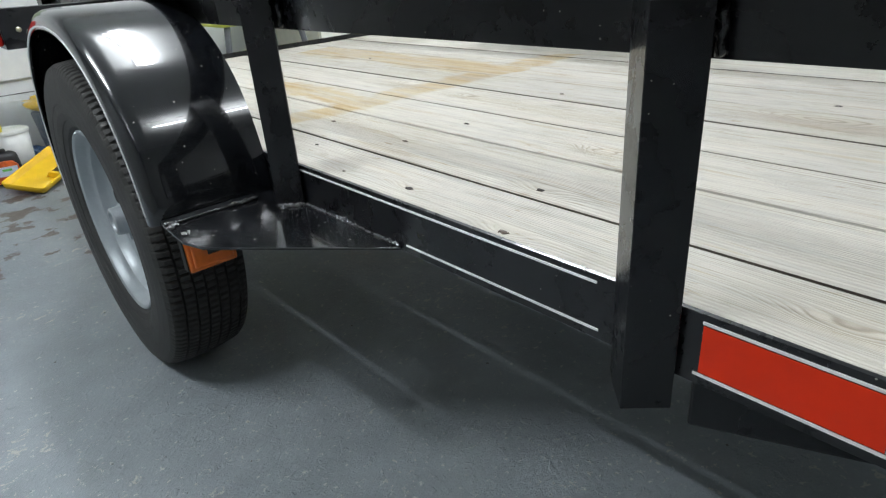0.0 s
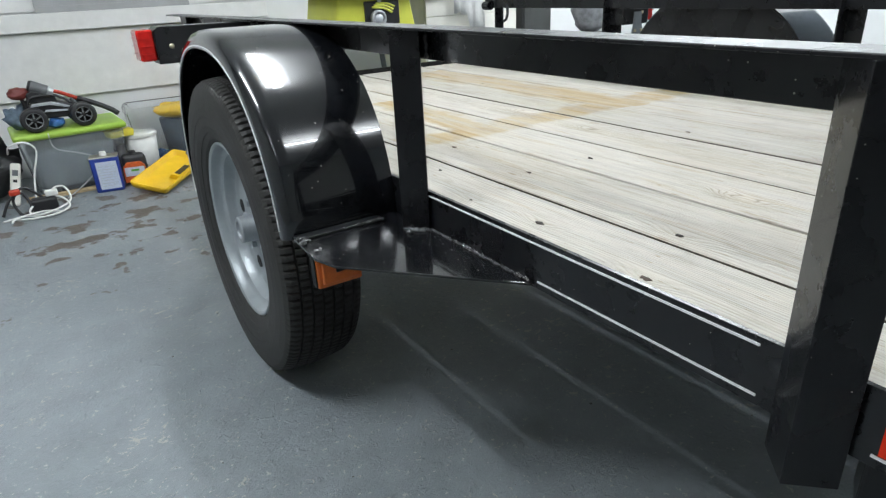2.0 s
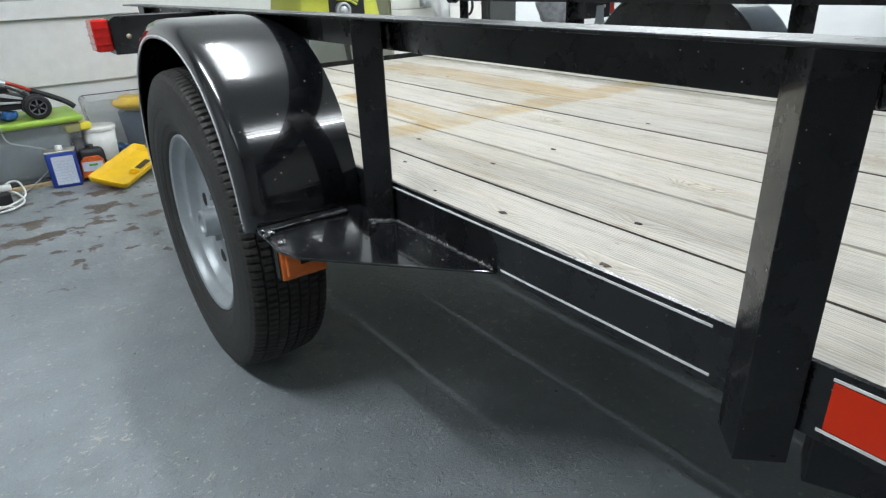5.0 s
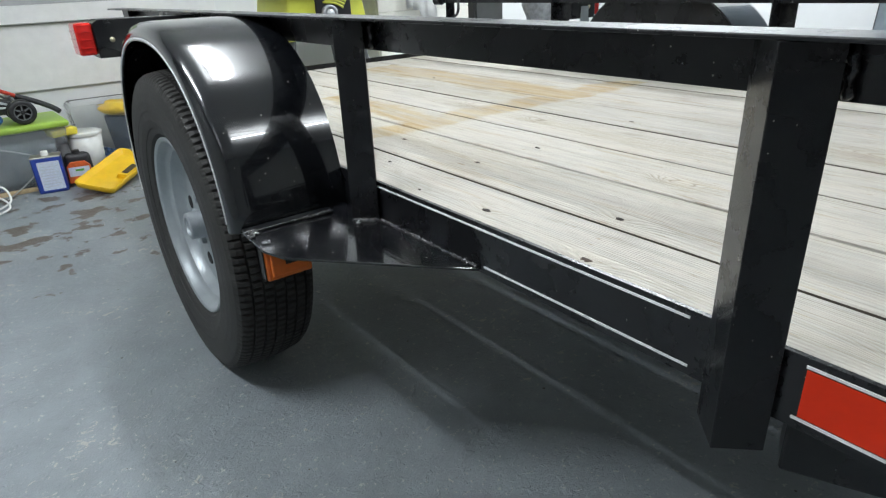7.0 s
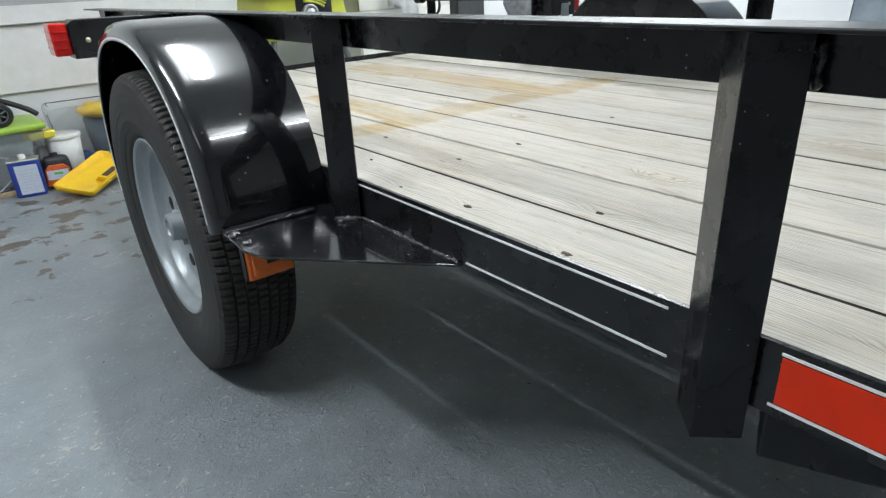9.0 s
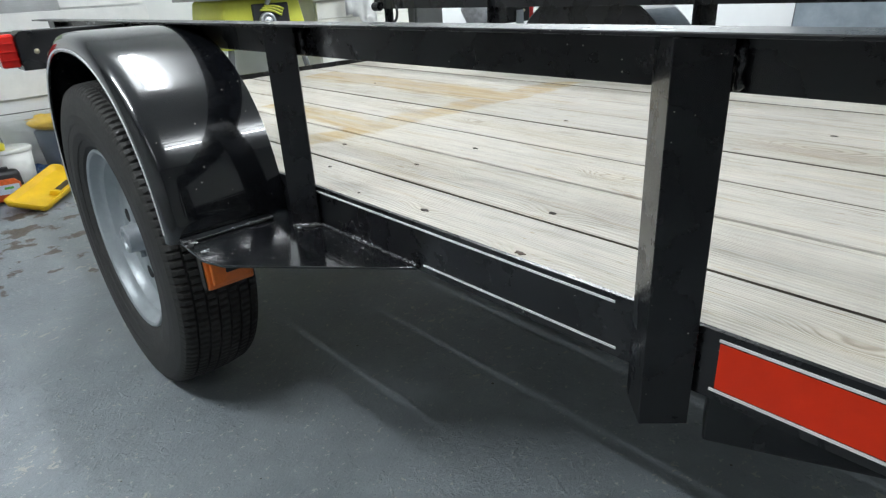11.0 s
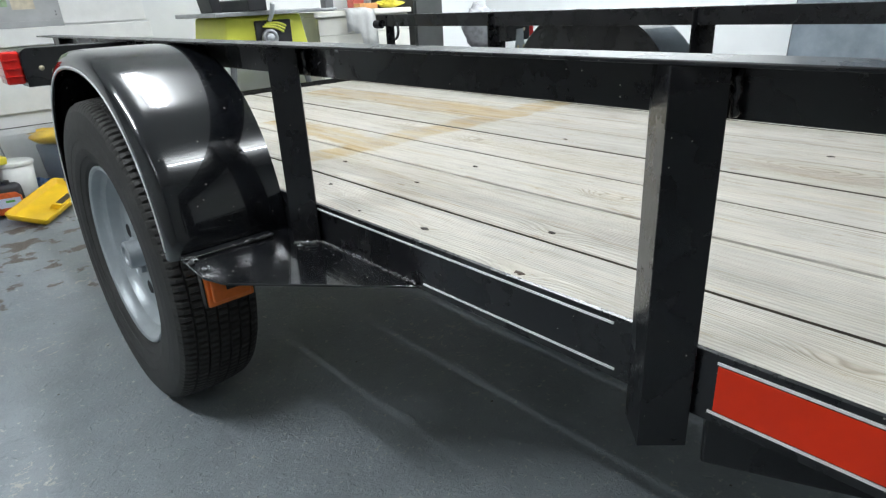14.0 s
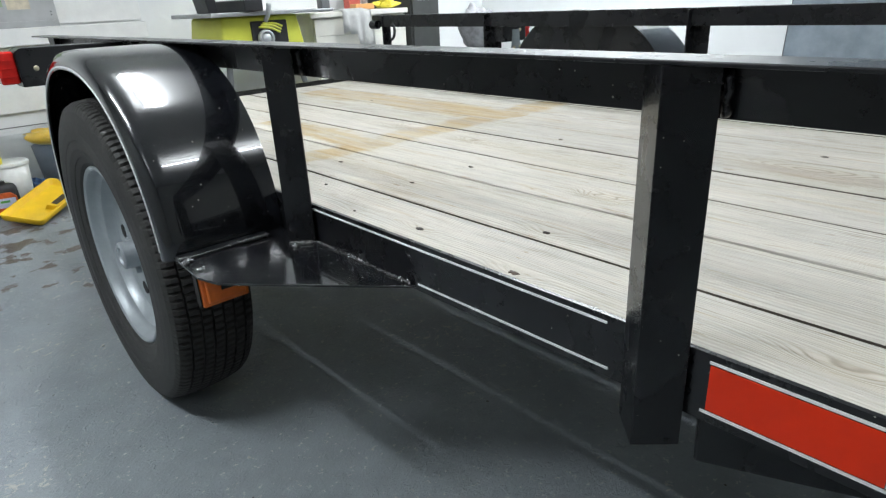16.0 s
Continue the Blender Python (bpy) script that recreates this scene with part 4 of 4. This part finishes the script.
part("canister", cyl((-0.072, 0.0, 0.198), (-0.012, -0.005, 0.168), 0.026, 0.025, 24), GREYP, bug, "dark grey canister")
part("canister_end", cyl((-0.080, 0.0, 0.2020), (-0.0725, 0.0, 0.1983), 0.021, 0.0255, 24), BLACKP, bug, "black canister end")
part("canister_cap", cyl((-0.0115, -0.005, 0.1678), (0.010, -0.006, 0.157), 0.024, 0.019, 24), SILVER, bug, "silver canister cap")
part("saddle", prism([(-0.10, 0.125), (0.02, 0.118), (0.01, 0.150), (-0.075, 0.178), (-0.10, 0.165)], "y", -0.024, 0.024, 0.005), BLACKP, bug, "black canister saddle")
part("rear_cover", crumple(0.085, 0.06, 0.055, 14, 0.3), plain("dark_red_plastic", (0.16, 0.03, 0.025), 0.45), bug, "dark red rear cover", True).location = (-0.125, 0.0, 0.140)
part("tail_post", cyl((-0.105, 0.0, 0.095), (-0.120, 0.0, 0.150), 0.010, 0.008, 10), BLACKP, bug)
for y in (-0.036, 0.036):
    part("roll_bar", tube([(-0.105, y, 0.118), (-0.08, y * 0.9, 0.150), (0.01, y * 0.9, 0.146), (0.08, y, 0.100)], 0.0045, 8), BLACKP, bug, "black roll bar")
for x in (-0.10, 0.10):
    for y in (-0.055, 0.055):
        part("shock", cyl((x, y * 1.1, 0.058), (x * 0.82, y * 0.65, 0.118), 0.008, 0.006, 10), GREYP, bug, "coil-over shock absorber")
        part("axle_arm", cyl((x, y * 0.4, 0.056), (x, y * 1.3, 0.056), 0.006, 0.006, 8), BLACKP, bug)
part("battery_bag", crumple(0.07, 0.08, 0.045, 4), BLUEP, bug, "blue battery bag", True).location = (-0.015, -0.03, 0.0)
for x in (-0.10, 0.10):
    for y in (-0.085, 0.085):
        wh = part("wheel", lathe([(-0.024, 0.036), (-0.024, 0.048), (-0.019, 0.055), (0.019, 0.055), (0.024, 0.048), (0.024, 0.036)], (0, 0), 28), BLACKP, bug, "", True)
        wh.matrix_basis = pose(x, y, 0.0555, 0, 0, 90)
        part("rim", lathe([(-0.0195, 0.001), (-0.0195, 0.011), (-0.008, 0.013), (-0.008, 0.036), (0.014, 0.036)], (0, 0), 24), BLACKP, wh, "", True)
        part("rim_ring", lathe([(-0.0225, 0.032), (-0.0225, 0.037), (-0.016, 0.037), (-0.016, 0.032)], (0, 0), 28, closed=True), GREYP, wh, "grey rim ring", True)
        for k in range(6):
            part("spoke", box(-0.021, -0.015, -0.0032, 0.0032, 0.009, 0.034, 0.001, pose(0, 0, 0, 60 * k, 0, 0)), GREYP, wh, "grey spoke")
tagged(link("grey_rag", crumple(0.09, 0.10, 0.11, 41, 0.5), plain("blue_grey_cloth", (0.13, 0.18, 0.23), 0.85, 0, 0.3, 40, 0.4), None, "", True), "crumpled blue-grey rag on the green lid", "rag").location = (-0.600, 3.44, 0.2925)
tagged(link("pry_bar", tube([(-0.335, 3.46, 0.404), (-0.27, 3.43, 0.375), (-0.215, 3.40, 0.345), (-0.185, 3.38, 0.320)], 0.0125, 12), BLACKP, None, "", True), "black rubber tool handle resting over the green lid", "tool")
tagged(link("red_handle", tube([(-0.440, 3.52, 0.450), (-0.39, 3.50, 0.430), (-0.345, 3.47, 0.408), (-0.335, 3.46, 0.404)], 0.009, 10), REDP, None, "", True), "red plastic tool handle lying over the lid", "tool")

# blue tin
tin = thing("solvent_tin", "blue rectangular solvent tin with white label and cap", "tin", at=pose(-0.312, 3.185, 0, 0, 0, -10))
part("body", box(-0.060, 0.060, -0.038, 0.038, 0, 0.165, 0.008), BLUEC, tin, "", True)
part("rim", box(-0.0612, 0.0612, -0.0392, 0.0392, 0.161, 0.168, 0.003), TIN, tin, "bare tin rim")
part("cap", cyl((0.0, 0, 0.168), (0.0, 0, 0.187), 0.016, 0.014, 20), WHITEP, tin, "white screw cap")
part("label_sheet", box(-0.038, 0.050, -0.0396, -0.0383, 0.015, 0.145), LABELW, tin, "pale label with unreadable print")
for k in range(8):
    part("print_line", box(-0.030, 0.024 + 0.016 * ((k * 5) % 2), -0.0402, -0.0397, 0.030 + 0.013 * k, 0.0318 + 0.013 * k), SILVER, tin)

# orange and black jug, white tub, lemon bag
jug = thing("spray_jug", "black jug with orange and white label", "bottle", at=pose(-0.186, 3.225, 0, 0, 0, -12))
part("body", taper_box(0.122, 0.07, 0.108, 0.05, 0.150, 0.024), BLACKP, jug, "", True)
part("label_sheet", prism([(-0.053, 0.014), (0.053, 0.014), (0.049, 0.092), (0.030, 0.112), (-0.030, 0.112), (-0.049, 0.092)], "y", -0.0375, -0.0275, 0.001), ORANGE, jug, "orange and white printed label")
part("print_block", box(-0.044, 0.044, -0.0385, -0.0376, 0.045, 0.088), LABELW, jug)
part("print_block", box(-0.016, 0.020, -0.0392, -0.0386, 0.068, 0.078), plain("green_print", (0.12, 0.42, 0.08), 0.5), jug)
part("cap", cyl((0.0, 0, 0.148), (0.0, 0, 0.160), 0.018, 0.016, 16), BLACKP, jug)
tub = thing("plastic_tub", "white round plastic tub with drips down its side", "tub", at=pose(-0.115, 3.40, 0))
part("wall", shell(cyl((0, 0, 0), (0, 0, 0.205), 0.066, 0.080, 32), 0.003), WHITEP, tub, "", True)
part("rim", lathe([(0.195, 0.081), (0.195, 0.085), (0.208, 0.085), (0.208, 0.078)], (0, 0), 32), WHITEP, tub).matrix_basis = pose(0, 0, 0, 0, -90, 0)
part("lid", cyl((0, 0, 0.206), (0, 0, 0.212), 0.080, 0.078, 32), WHITEP, tub)
yb = thing("lemon_box", "lemon yellow plastic box with white paper top", "box", at=pose(-0.205, 3.355, 0.2122, 0, 0, 12))
part("body", taper_box(0.11, 0.08, 0.12, 0.085, 0.035, 0.008), YELL, yb, "", True)
part("paper", crumple(0.10, 0.075, 0.028, 9, 0.25, 2), WHITEP, yb, "crumpled white paper", True).location = (0, 0, 0.034)
bj = thing("dark_jar", "dark jar standing behind the jug", "jar", at=pose(-0.222, 3.33, 0))
part("body", cyl((0, 0, 0), (0, 0, 0.18), 0.036, 0.030, 20), BLACKP, bj, "", True)
part("lid", cyl((0, 0, 0.18), (0, 0, 0.2118), 0.024, 0.022, 20), BLACKP, bj, "", True)

# yellow tray with a hand hole, its far side propped up
tray = thing("drip_tray", "yellow moulded plastic tray with a hand hole", "tray", at=pose(-0.055, 3.085, 0.050, 11, -10, 44))
b = bmesh.new()
W, D, H = 0.37, 0.19, 0.030
def rounded(inset, z, r):
    pts = []
    for cx, cy, a0 in ((1, 1, 0), (-1, 1, 90), (-1, -1, 180), (1, -1, 270)):
        for q in range(6):
            a = math.radians(a0 + 18 * q)
            pts.append(b.verts.new((cx * (W / 2 - inset - r) + r * math.cos(a), cy * (D / 2 - inset - r) + r * math.sin(a), z)))
    return pts


loops = [rounded(0.012, 0.0, 0.014), rounded(0.007, 0.003, 0.016), rounded(0.001, H - 0.003, 0.020), rounded(0.003, H, 0.019), rounded(0.009, H, 0.016), rounded(0.012, H - 0.003, 0.014), rounded(0.019, 0.009, 0.012), rounded(0.024, 0.005, 0.010)]
for p, q in zip(loops, loops[1:]):
    for k in range(24):
        b.faces.new((p[k], p[(k + 1) % 24], q[(k + 1) % 24], q[k]))
b.faces.new(loops[0][::-1])
b.faces.new(loops[-1])
bmesh.ops.recalc_face_normals(b, faces=b.faces)
pan = part("pan", b, YEL, tray, "", True)
pan.data.set_sharp_from_angle(angle=math.radians(50))
part("side_shelf", prism([(-D / 2 + 0.014, H - 0.0005), (-D / 2 + 0.058, H - 0.0005), (-D / 2 + 0.072, 0.0056), (-D / 2 + 0.022, 0.0056)], "x", -0.05, W / 2 - 0.050, 0.002), YEL, tray)
# solid block, coloured dark for the shade in the hole
part("hand_hole", box(-0.035, 0.055, -D / 2 + 0.020, -D / 2 + 0.050, H - 0.003, H + 0.0010, 0.0016), plain("brown_shadowed_hole", (0.05, 0.035, 0.015), 0.7), tray, "dark block for the shade in a hand hole")
tagged(link("tray_block", box(0.03, 0.07, 3.19, 3.25, 0, 0.062, 0.002), PINE), "small timber offcut propping the tray", "offcut")

# second clear tote with a bucket inside
t2 = thing("storage_tote", "clear plastic storage tote without lid, holding a bucket", "storage box", at=pose(0.085, 3.54, 0, 0, 0, -2))
part("tub", shell(taper_box(0.38, 0.26, 0.46, 0.33, 0.325, 0.03), 0.003), clear_plastic("clear_plastic", (0.98, 0.99, 0.99), 0.08, 0.97), t2, "", True)
bk = thing("bucket", "slate blue bucket with an orange-yellow rim cloth", "bucket", at=pose(0.13, 3.53, 0.004))
part("wall", cyl((0, 0, 0.0), (0, 0, 0.235), 0.095, 0.115, 28), SLATE, bk, "", True)
part("rim_cloth", crumple(0.245, 0.24, 0.085, 2, 0.18), YEL, bk, "orange-yellow cloth over the rim", True).location = (0, 0, 0.232)
tagged(link("bottle", crumple(0.10, 0.09, 0.085, 7, 0.3), BLUEP), "crumpled blue plastic wrap in the tote", "wrap").location = (-0.02, 3.47, 0.005)

# extension lead heap, power strip, white cables
cab = thing("cable_heap", "heap of white and black cables on the floor", "cables", at=pose(-0.60, 3.02, 0))
part("white_cable", tube([(-0.13, -0.04, 0.006), (-0.05, -0.09, 0.006), (0.04, -0.09, 0.008), (0.10, -0.04, 0.02), (0.07, 0.03, 0.05), (0.0, 0.04, 0.045), (-0.05, -0.01, 0.02), (-0.02, -0.07, 0.012), (0.05, -0.06, 0.02), (0.11, 0.02, 0.03), (0.10, 0.10, 0.07), (0.06, 0.10, 0.075), (0.03, 0.05, 0.05)], 0.0042), WHITEP, cab, "white power cable", True)
part("white_cable", tube([(-0.15, -0.06, 0.006), (-0.07, -0.03, 0.006), (0.0, -0.10, 0.007), (0.06, -0.10, 0.016), (0.0, -0.05, 0.018), (-0.09, -0.07, 0.016), (-0.12, -0.09, 0.006)], 0.004), WHITEP, cab, "white power cable", True)
part("black_cable", tube([(-0.15, 0.02, 0.006), (-0.11, 0.04, 0.07), (-0.06, 0.05, 0.085), (-0.04, 0.02, 0.02), (-0.08, 0.0, 0.006), (-0.10, 0.06, 0.06), (-0.05, 0.09, 0.10), (0.02, 0.08, 0.03)], 0.006), BLACKP, cab, "black power cable", True)
part("adapter", box(-0.04, 0.06, 0.01, 0.07, 0.0, 0.055, 0.01), BLACKP, cab, "black power adapter")
part("plug", box(-0.105, -0.065, 0.03, 0.06, 0.085, 0.108, 0.006), REDP, cab, "red plug")
part("white_plug", box(0.02, 0.07, 0.03, 0.06, 0.056, 0.082, 0.006), WHITEP, cab, "white plug")
strip = thing("power_strip", "beige power strip leaning on the tote", "power strip", at=pose(-0.705, 3.215, 0.002, -12, 14, -6))
part("body", box(-0.020, 0.020, -0.014, 0.014, 0, 0.19, 0.008), CREAM, strip)
part("socket", box(-0.011, 0.011, -0.0152, -0.0142, 0.135, 0.160, 0.0004), GREYP, strip)
part("switch", box(-0.008, 0.008, -0.0165, -0.0142, 0.105, 0.118, 0.0008), BLACKP, strip)
tagged(link("white_lead", tube([(-0.675, 3.285, 0.22), (-0.66, 3.24, 0.26), (-0.60, 3.235, 0.27), (-0.565, 3.24, 0.225), (-0.60, 3.23, 0.12), (-0.62, 3.15, 0.02), (-0.62, 3.10, 0.004)], 0.004), WHITEP), "thin white lead from the power strip", "cable")
tagged(link("thin_lead", tube([(-0.50, 3.262, 0.29), (-0.49, 3.262, 0.22), (-0.40, 3.268, 0.18), (-0.33, 3.262, 0.14), (-0.37, 3.26, 0.07), (-0.44, 3.24, 0.02), (-0.50, 3.16, 0.006)], 0.0025), SILVER), "thin pale lead hanging down the tote", "cable")
# bag drawn large; its black also stands for the shade beside the tote
tagged(link("dark_holdall", crumple(0.38, 0.32, 0.34, 12, 0.2, 4), BLACKP, None, "", True), "dark cloth bag beside the tote, enlarged to stand for shade too", "bag").location = (-0.825, 3.38, 0)

# metal sign standing on the ledger
sg = thing("metal_sign", "grey metal sign with faded print leaning on the wall", "sign", at=pose(0, Y1 - 0.030, 0.7905, -3, 0, 0))
part("plate", box(-0.40, 0.325, -0.004, 0.0, 0.03, 0.42, 0.001), SIGN, sg)
part("print_field", box(-0.36, 0.10, -0.0052, -0.0042, 0.10, 0.40), SIGNG, sg, "faded green printed field")
part("print_field", box(0.115, 0.215, -0.0052, -0.0042, 0.085, 0.16), SIGNB, sg, "faded beige printed field")
for k in range(3):
    part("print_line", box(-0.3, 0.08, -0.006, -0.0053, 0.13 + 0.05 * k, 0.14 + 0.05 * k), SIGNB, sg)
for z in (0.055, 0.07):
    part("rivet", cyl((0.30, -0.004, z), (0.30, -0.0055, z), 0.004, 0.004, 10), GREYP, sg)
part("foot_strip", box(-0.40, 0.325, -0.008, 0.001, 0.0, 0.0295, 0.001), SIGN, sg)

# table saw
saw = thing("table_saw", "yellow-green bench table saw on a folding stand", "table saw", at=pose(1.10, 3.22, 0, 0, 0, 0))
part("cabinet", taper_box(0.50, 0.42, 0.42, 0.40, 0.235, 0.015, 0.555), LIME, saw, "yellow-green plastic cabinet", True)
part("recess", box(-0.07, 0.135, -0.217, -0.200, 0.645, 0.765, 0.006), BLACKP, saw, "dark front recess")
part("table", box(-0.29, 0.30, -0.26, 0.26, 0.792, 0.812, 0.004), ALU, saw, "cast aluminium table")
part("extension", box(0.305, 0.42, -0.24, 0.24, 0.794, 0.808, 0.004), ALU, saw)
part("fence", box(-0.12, -0.02, -0.28, 0.25, 0.8125, 0.868, 0.006), BLACKP, saw, "black rip fence")
part("guard", prism([(-0.21, 0.8125), (-0.16, 0.8125), (-0.17, 0.90), (-0.23, 0.92)], "y", -0.06, 0.10, 0.004), BLACKP, saw, "black blade guard")
part("hand_wheel", lathe([(-0.012, 0.028), (-0.012, 0.042), (0.012, 0.042), (0.012, 0.028)], (0, 0), 28, closed=True), ALU, saw, "grey height wheel", True).matrix_basis = pose(-0.005, -0.236, 0.680, 0, 0, 90)
part("wheel_hub", cyl((-0.005, -0.215, 0.680), (-0.005, -0.250, 0.680), 0.024, 0.022, 20), SILVER, saw, "", True)
part("lever", tube([(0.01, -0.225, 0.765), (0.012, -0.26, 0.80), (0.012, -0.28, 0.845)], 0.012, 10), SILVER, saw, "grey locking lever", True)
for k in range(3):
    part("scale_arc", tube([(-0.03 + 0.012 * k, -0.222, 0.735 + 0.009 * k), (0.035 + 0.01 * k, -0.224, 0.728 + 0.011 * k), (0.085 + 0.008 * k, -0.222, 0.705 + 0.014 * k)], 0.006, 6), LIME, saw, "yellow tilt scale")
for x in (-0.2, 0.2):
    for y in (-0.17, 0.17):
        part("leg", cyl((x, y, 0.556), (x * 1.45, y * 1.3, 0.0), 0.016, 0.016, 12), GREYP, saw, "grey tubular leg")

# work bench with a towel over the edge
bench = thing("work_bench", "cream painted work bench with drawers", "work bench", at=pose(2.22, 3.46, 0))
part("worktop", box(-0.74, -0.01, -0.29, 0.28, 0.755, 0.785, 0.004), CREAM, bench)
part("carcass", box(-0.71, -0.02, -0.255, 0.27, 0.06, 0.7545, 0.003), CREAM, bench)
for x in (-0.705, -0.362):
    part("drawer_front", box(x, x + 0.338, -0.272, -0.2555, 0.655, 0.748, 0.002), CREAM, bench)
    part("door", box(x, x + 0.338, -0.272, -0.2555, 0.09, 0.652, 0.002), CREAM, bench)
part("plinth", box(-0.69, -0.04, -0.22, 0.26, 0, 0.0595), GREYP, bench)
tw = bmesh.new()
rows_t = []
path_t = [(0.06, 0.7875), (-0.10, 0.7875), (-0.25, 0.7885), (-0.296, 0.784), (-0.300, 0.74), (-0.301, 0.66), (-0.303, 0.56)]
for k in range(15):
    x = -0.53 + 0.215 * k / 14
    long = 0.0 if k > 6 else 0.10
    rows_t.append([tw.verts.new((x + (0.012 * math.sin(k) if z < 0.7 else 0), y - (0.006 * math.sin(k * 1.3) + 0.008 if z < 0.785 else 0), z + (0.004 * math.sin(k * 1.7) + 0.004 if z > 0.785 else 0.01 * math.sin(k * 0.9)) + (long * (0.785 - z) / 0.225 if z < 0.785 else 0))) for y, z in path_t])
for p, q in zip(rows_t, rows_t[1:]):
    for i in range(len(p) - 1):
        tw.faces.new((p[i], p[i + 1], q[i + 1], q[i]))
bmesh.ops.solidify(tw, geom=list(tw.faces), thickness=0.004)
towel = tagged(link("towel", tw, CLOTH, None, "", True), "white towel hanging over the bench edge", "towel")
towel.location = (2.22, 3.46, 0.002)
for name, x, y, w, d, h, mt, lb in (("box", 2.06, 3.46, 0.15, 0.07, 0.035, plain("pale_orange_card", (0.66, 0.33, 0.12), 0.6), "orange cardboard box on the bench"), ("box", 2.05, 3.56, 0.09, 0.07, 0.12, plain("faded_red_card", (0.60, 0.13, 0.10), 0.6), "red cardboard box on the bench"), ("canister", 1.80, 3.52, 0.06, 0.06, 0.12, GREYP, "grey canister on the bench")):
    tagged(link(name, box(x - w / 2, x + w / 2, y - d / 2, y + d / 2, 0.786, 0.786 + h, 0.004), mt), lb, name)
for x, y, h in ((2.11, 3.62, 0.13), (2.06, 3.64, 0.15), (2.17, 3.58, 0.10)):
    bt = thing("bottle", "white plastic squeeze bottle on the bench", "bottle", "bench bottles", at=pose(x, y, 0.786))
    part("body", cyl((0, 0, 0), (0, 0, h), 0.02, 0.018, 16), WHITEP, bt, "", True)
    part("cap", cyl((0, 0, h), (0, 0, h + 0.025), 0.009, 0.006, 12), WHITEP, bt, "", True)
gl = tagged(link("glove", crumple(0.17, 0.12, 0.05, 21, 0.5), YELL), "yellow work glove on the bench", "glove")
gl.location = (2.11, 3.27, 0.786)
locker = thing("locker", "tall dark grey steel locker beside the bench", "locker", at=pose(2.395, 3.22, 0))
CHARCOAL = plain("charcoal_steel", (0.055, 0.058, 0.056), 0.45, 0, 0.2, 8, 0.05)
part("body", box(-0.125, 0.125, 0.0, 0.50, 0.0, 1.30, 0.006), CHARCOAL, locker)
part("door", box(-0.115, 0.115, -0.016, -0.0005, 0.03, 1.27, 0.004), CHARCOAL, locker)
part("knob", cyl((0.126, 0.10, 0.825), (0.150, 0.10, 0.825), 0.022, 0.020, 18), BLACKP, locker, "black side knob", True)
part("paper_label", box(-0.075, 0.045, -0.0172, -0.0162, 0.825, 0.905), WHITEP, locker, "white paper label")

# stool with a crumpled grey bag beyond the trailer
st = thing("stool", "black steel stool beside the trailer", "stool", at=pose(2.62, 2.95, 0))
part("seat", cyl((0, 0, 0.46), (0, 0, 0.49), 0.17, 0.17, 28), BLACKP, st)
for k in range(4):
    a = math.radians(45 + 90 * k)
    part("leg", cyl((0.12 * math.cos(a), 0.12 * math.sin(a), 0.46), (0.18 * math.cos(a), 0.18 * math.sin(a), 0), 0.013, 0.013, 12), BLACKP, st)
gb = tagged(link("bag", crumple(0.26, 0.22, 0.27, 31, 0.2, 4), GREYBAG, None, "", True), "crumpled grey nylon bag on a stool", "bag")
gb.location = (2.62, 2.95, 0.491)
# blue-grey sheet-faced panel leaning on the east wall
cb = thing("panel", "tall blue-grey stained sheet panel leaning against the wall", "panel", at=pose(3.245, 0.64, 0.002, 0, 6, 0))
part("sheet", box(0.0, 0.024, -0.60, 0.60, 0.0, 1.95, 0.002), PANEL, cb)
for y0, y1 in ((-0.603, -0.6005), (0.6005, 0.603)):
    part("edge_strip", box(-0.002, 0.026, y0, y1, 0.0, 1.95, 0.0005), BLACKP, cb, "dark edge strip")
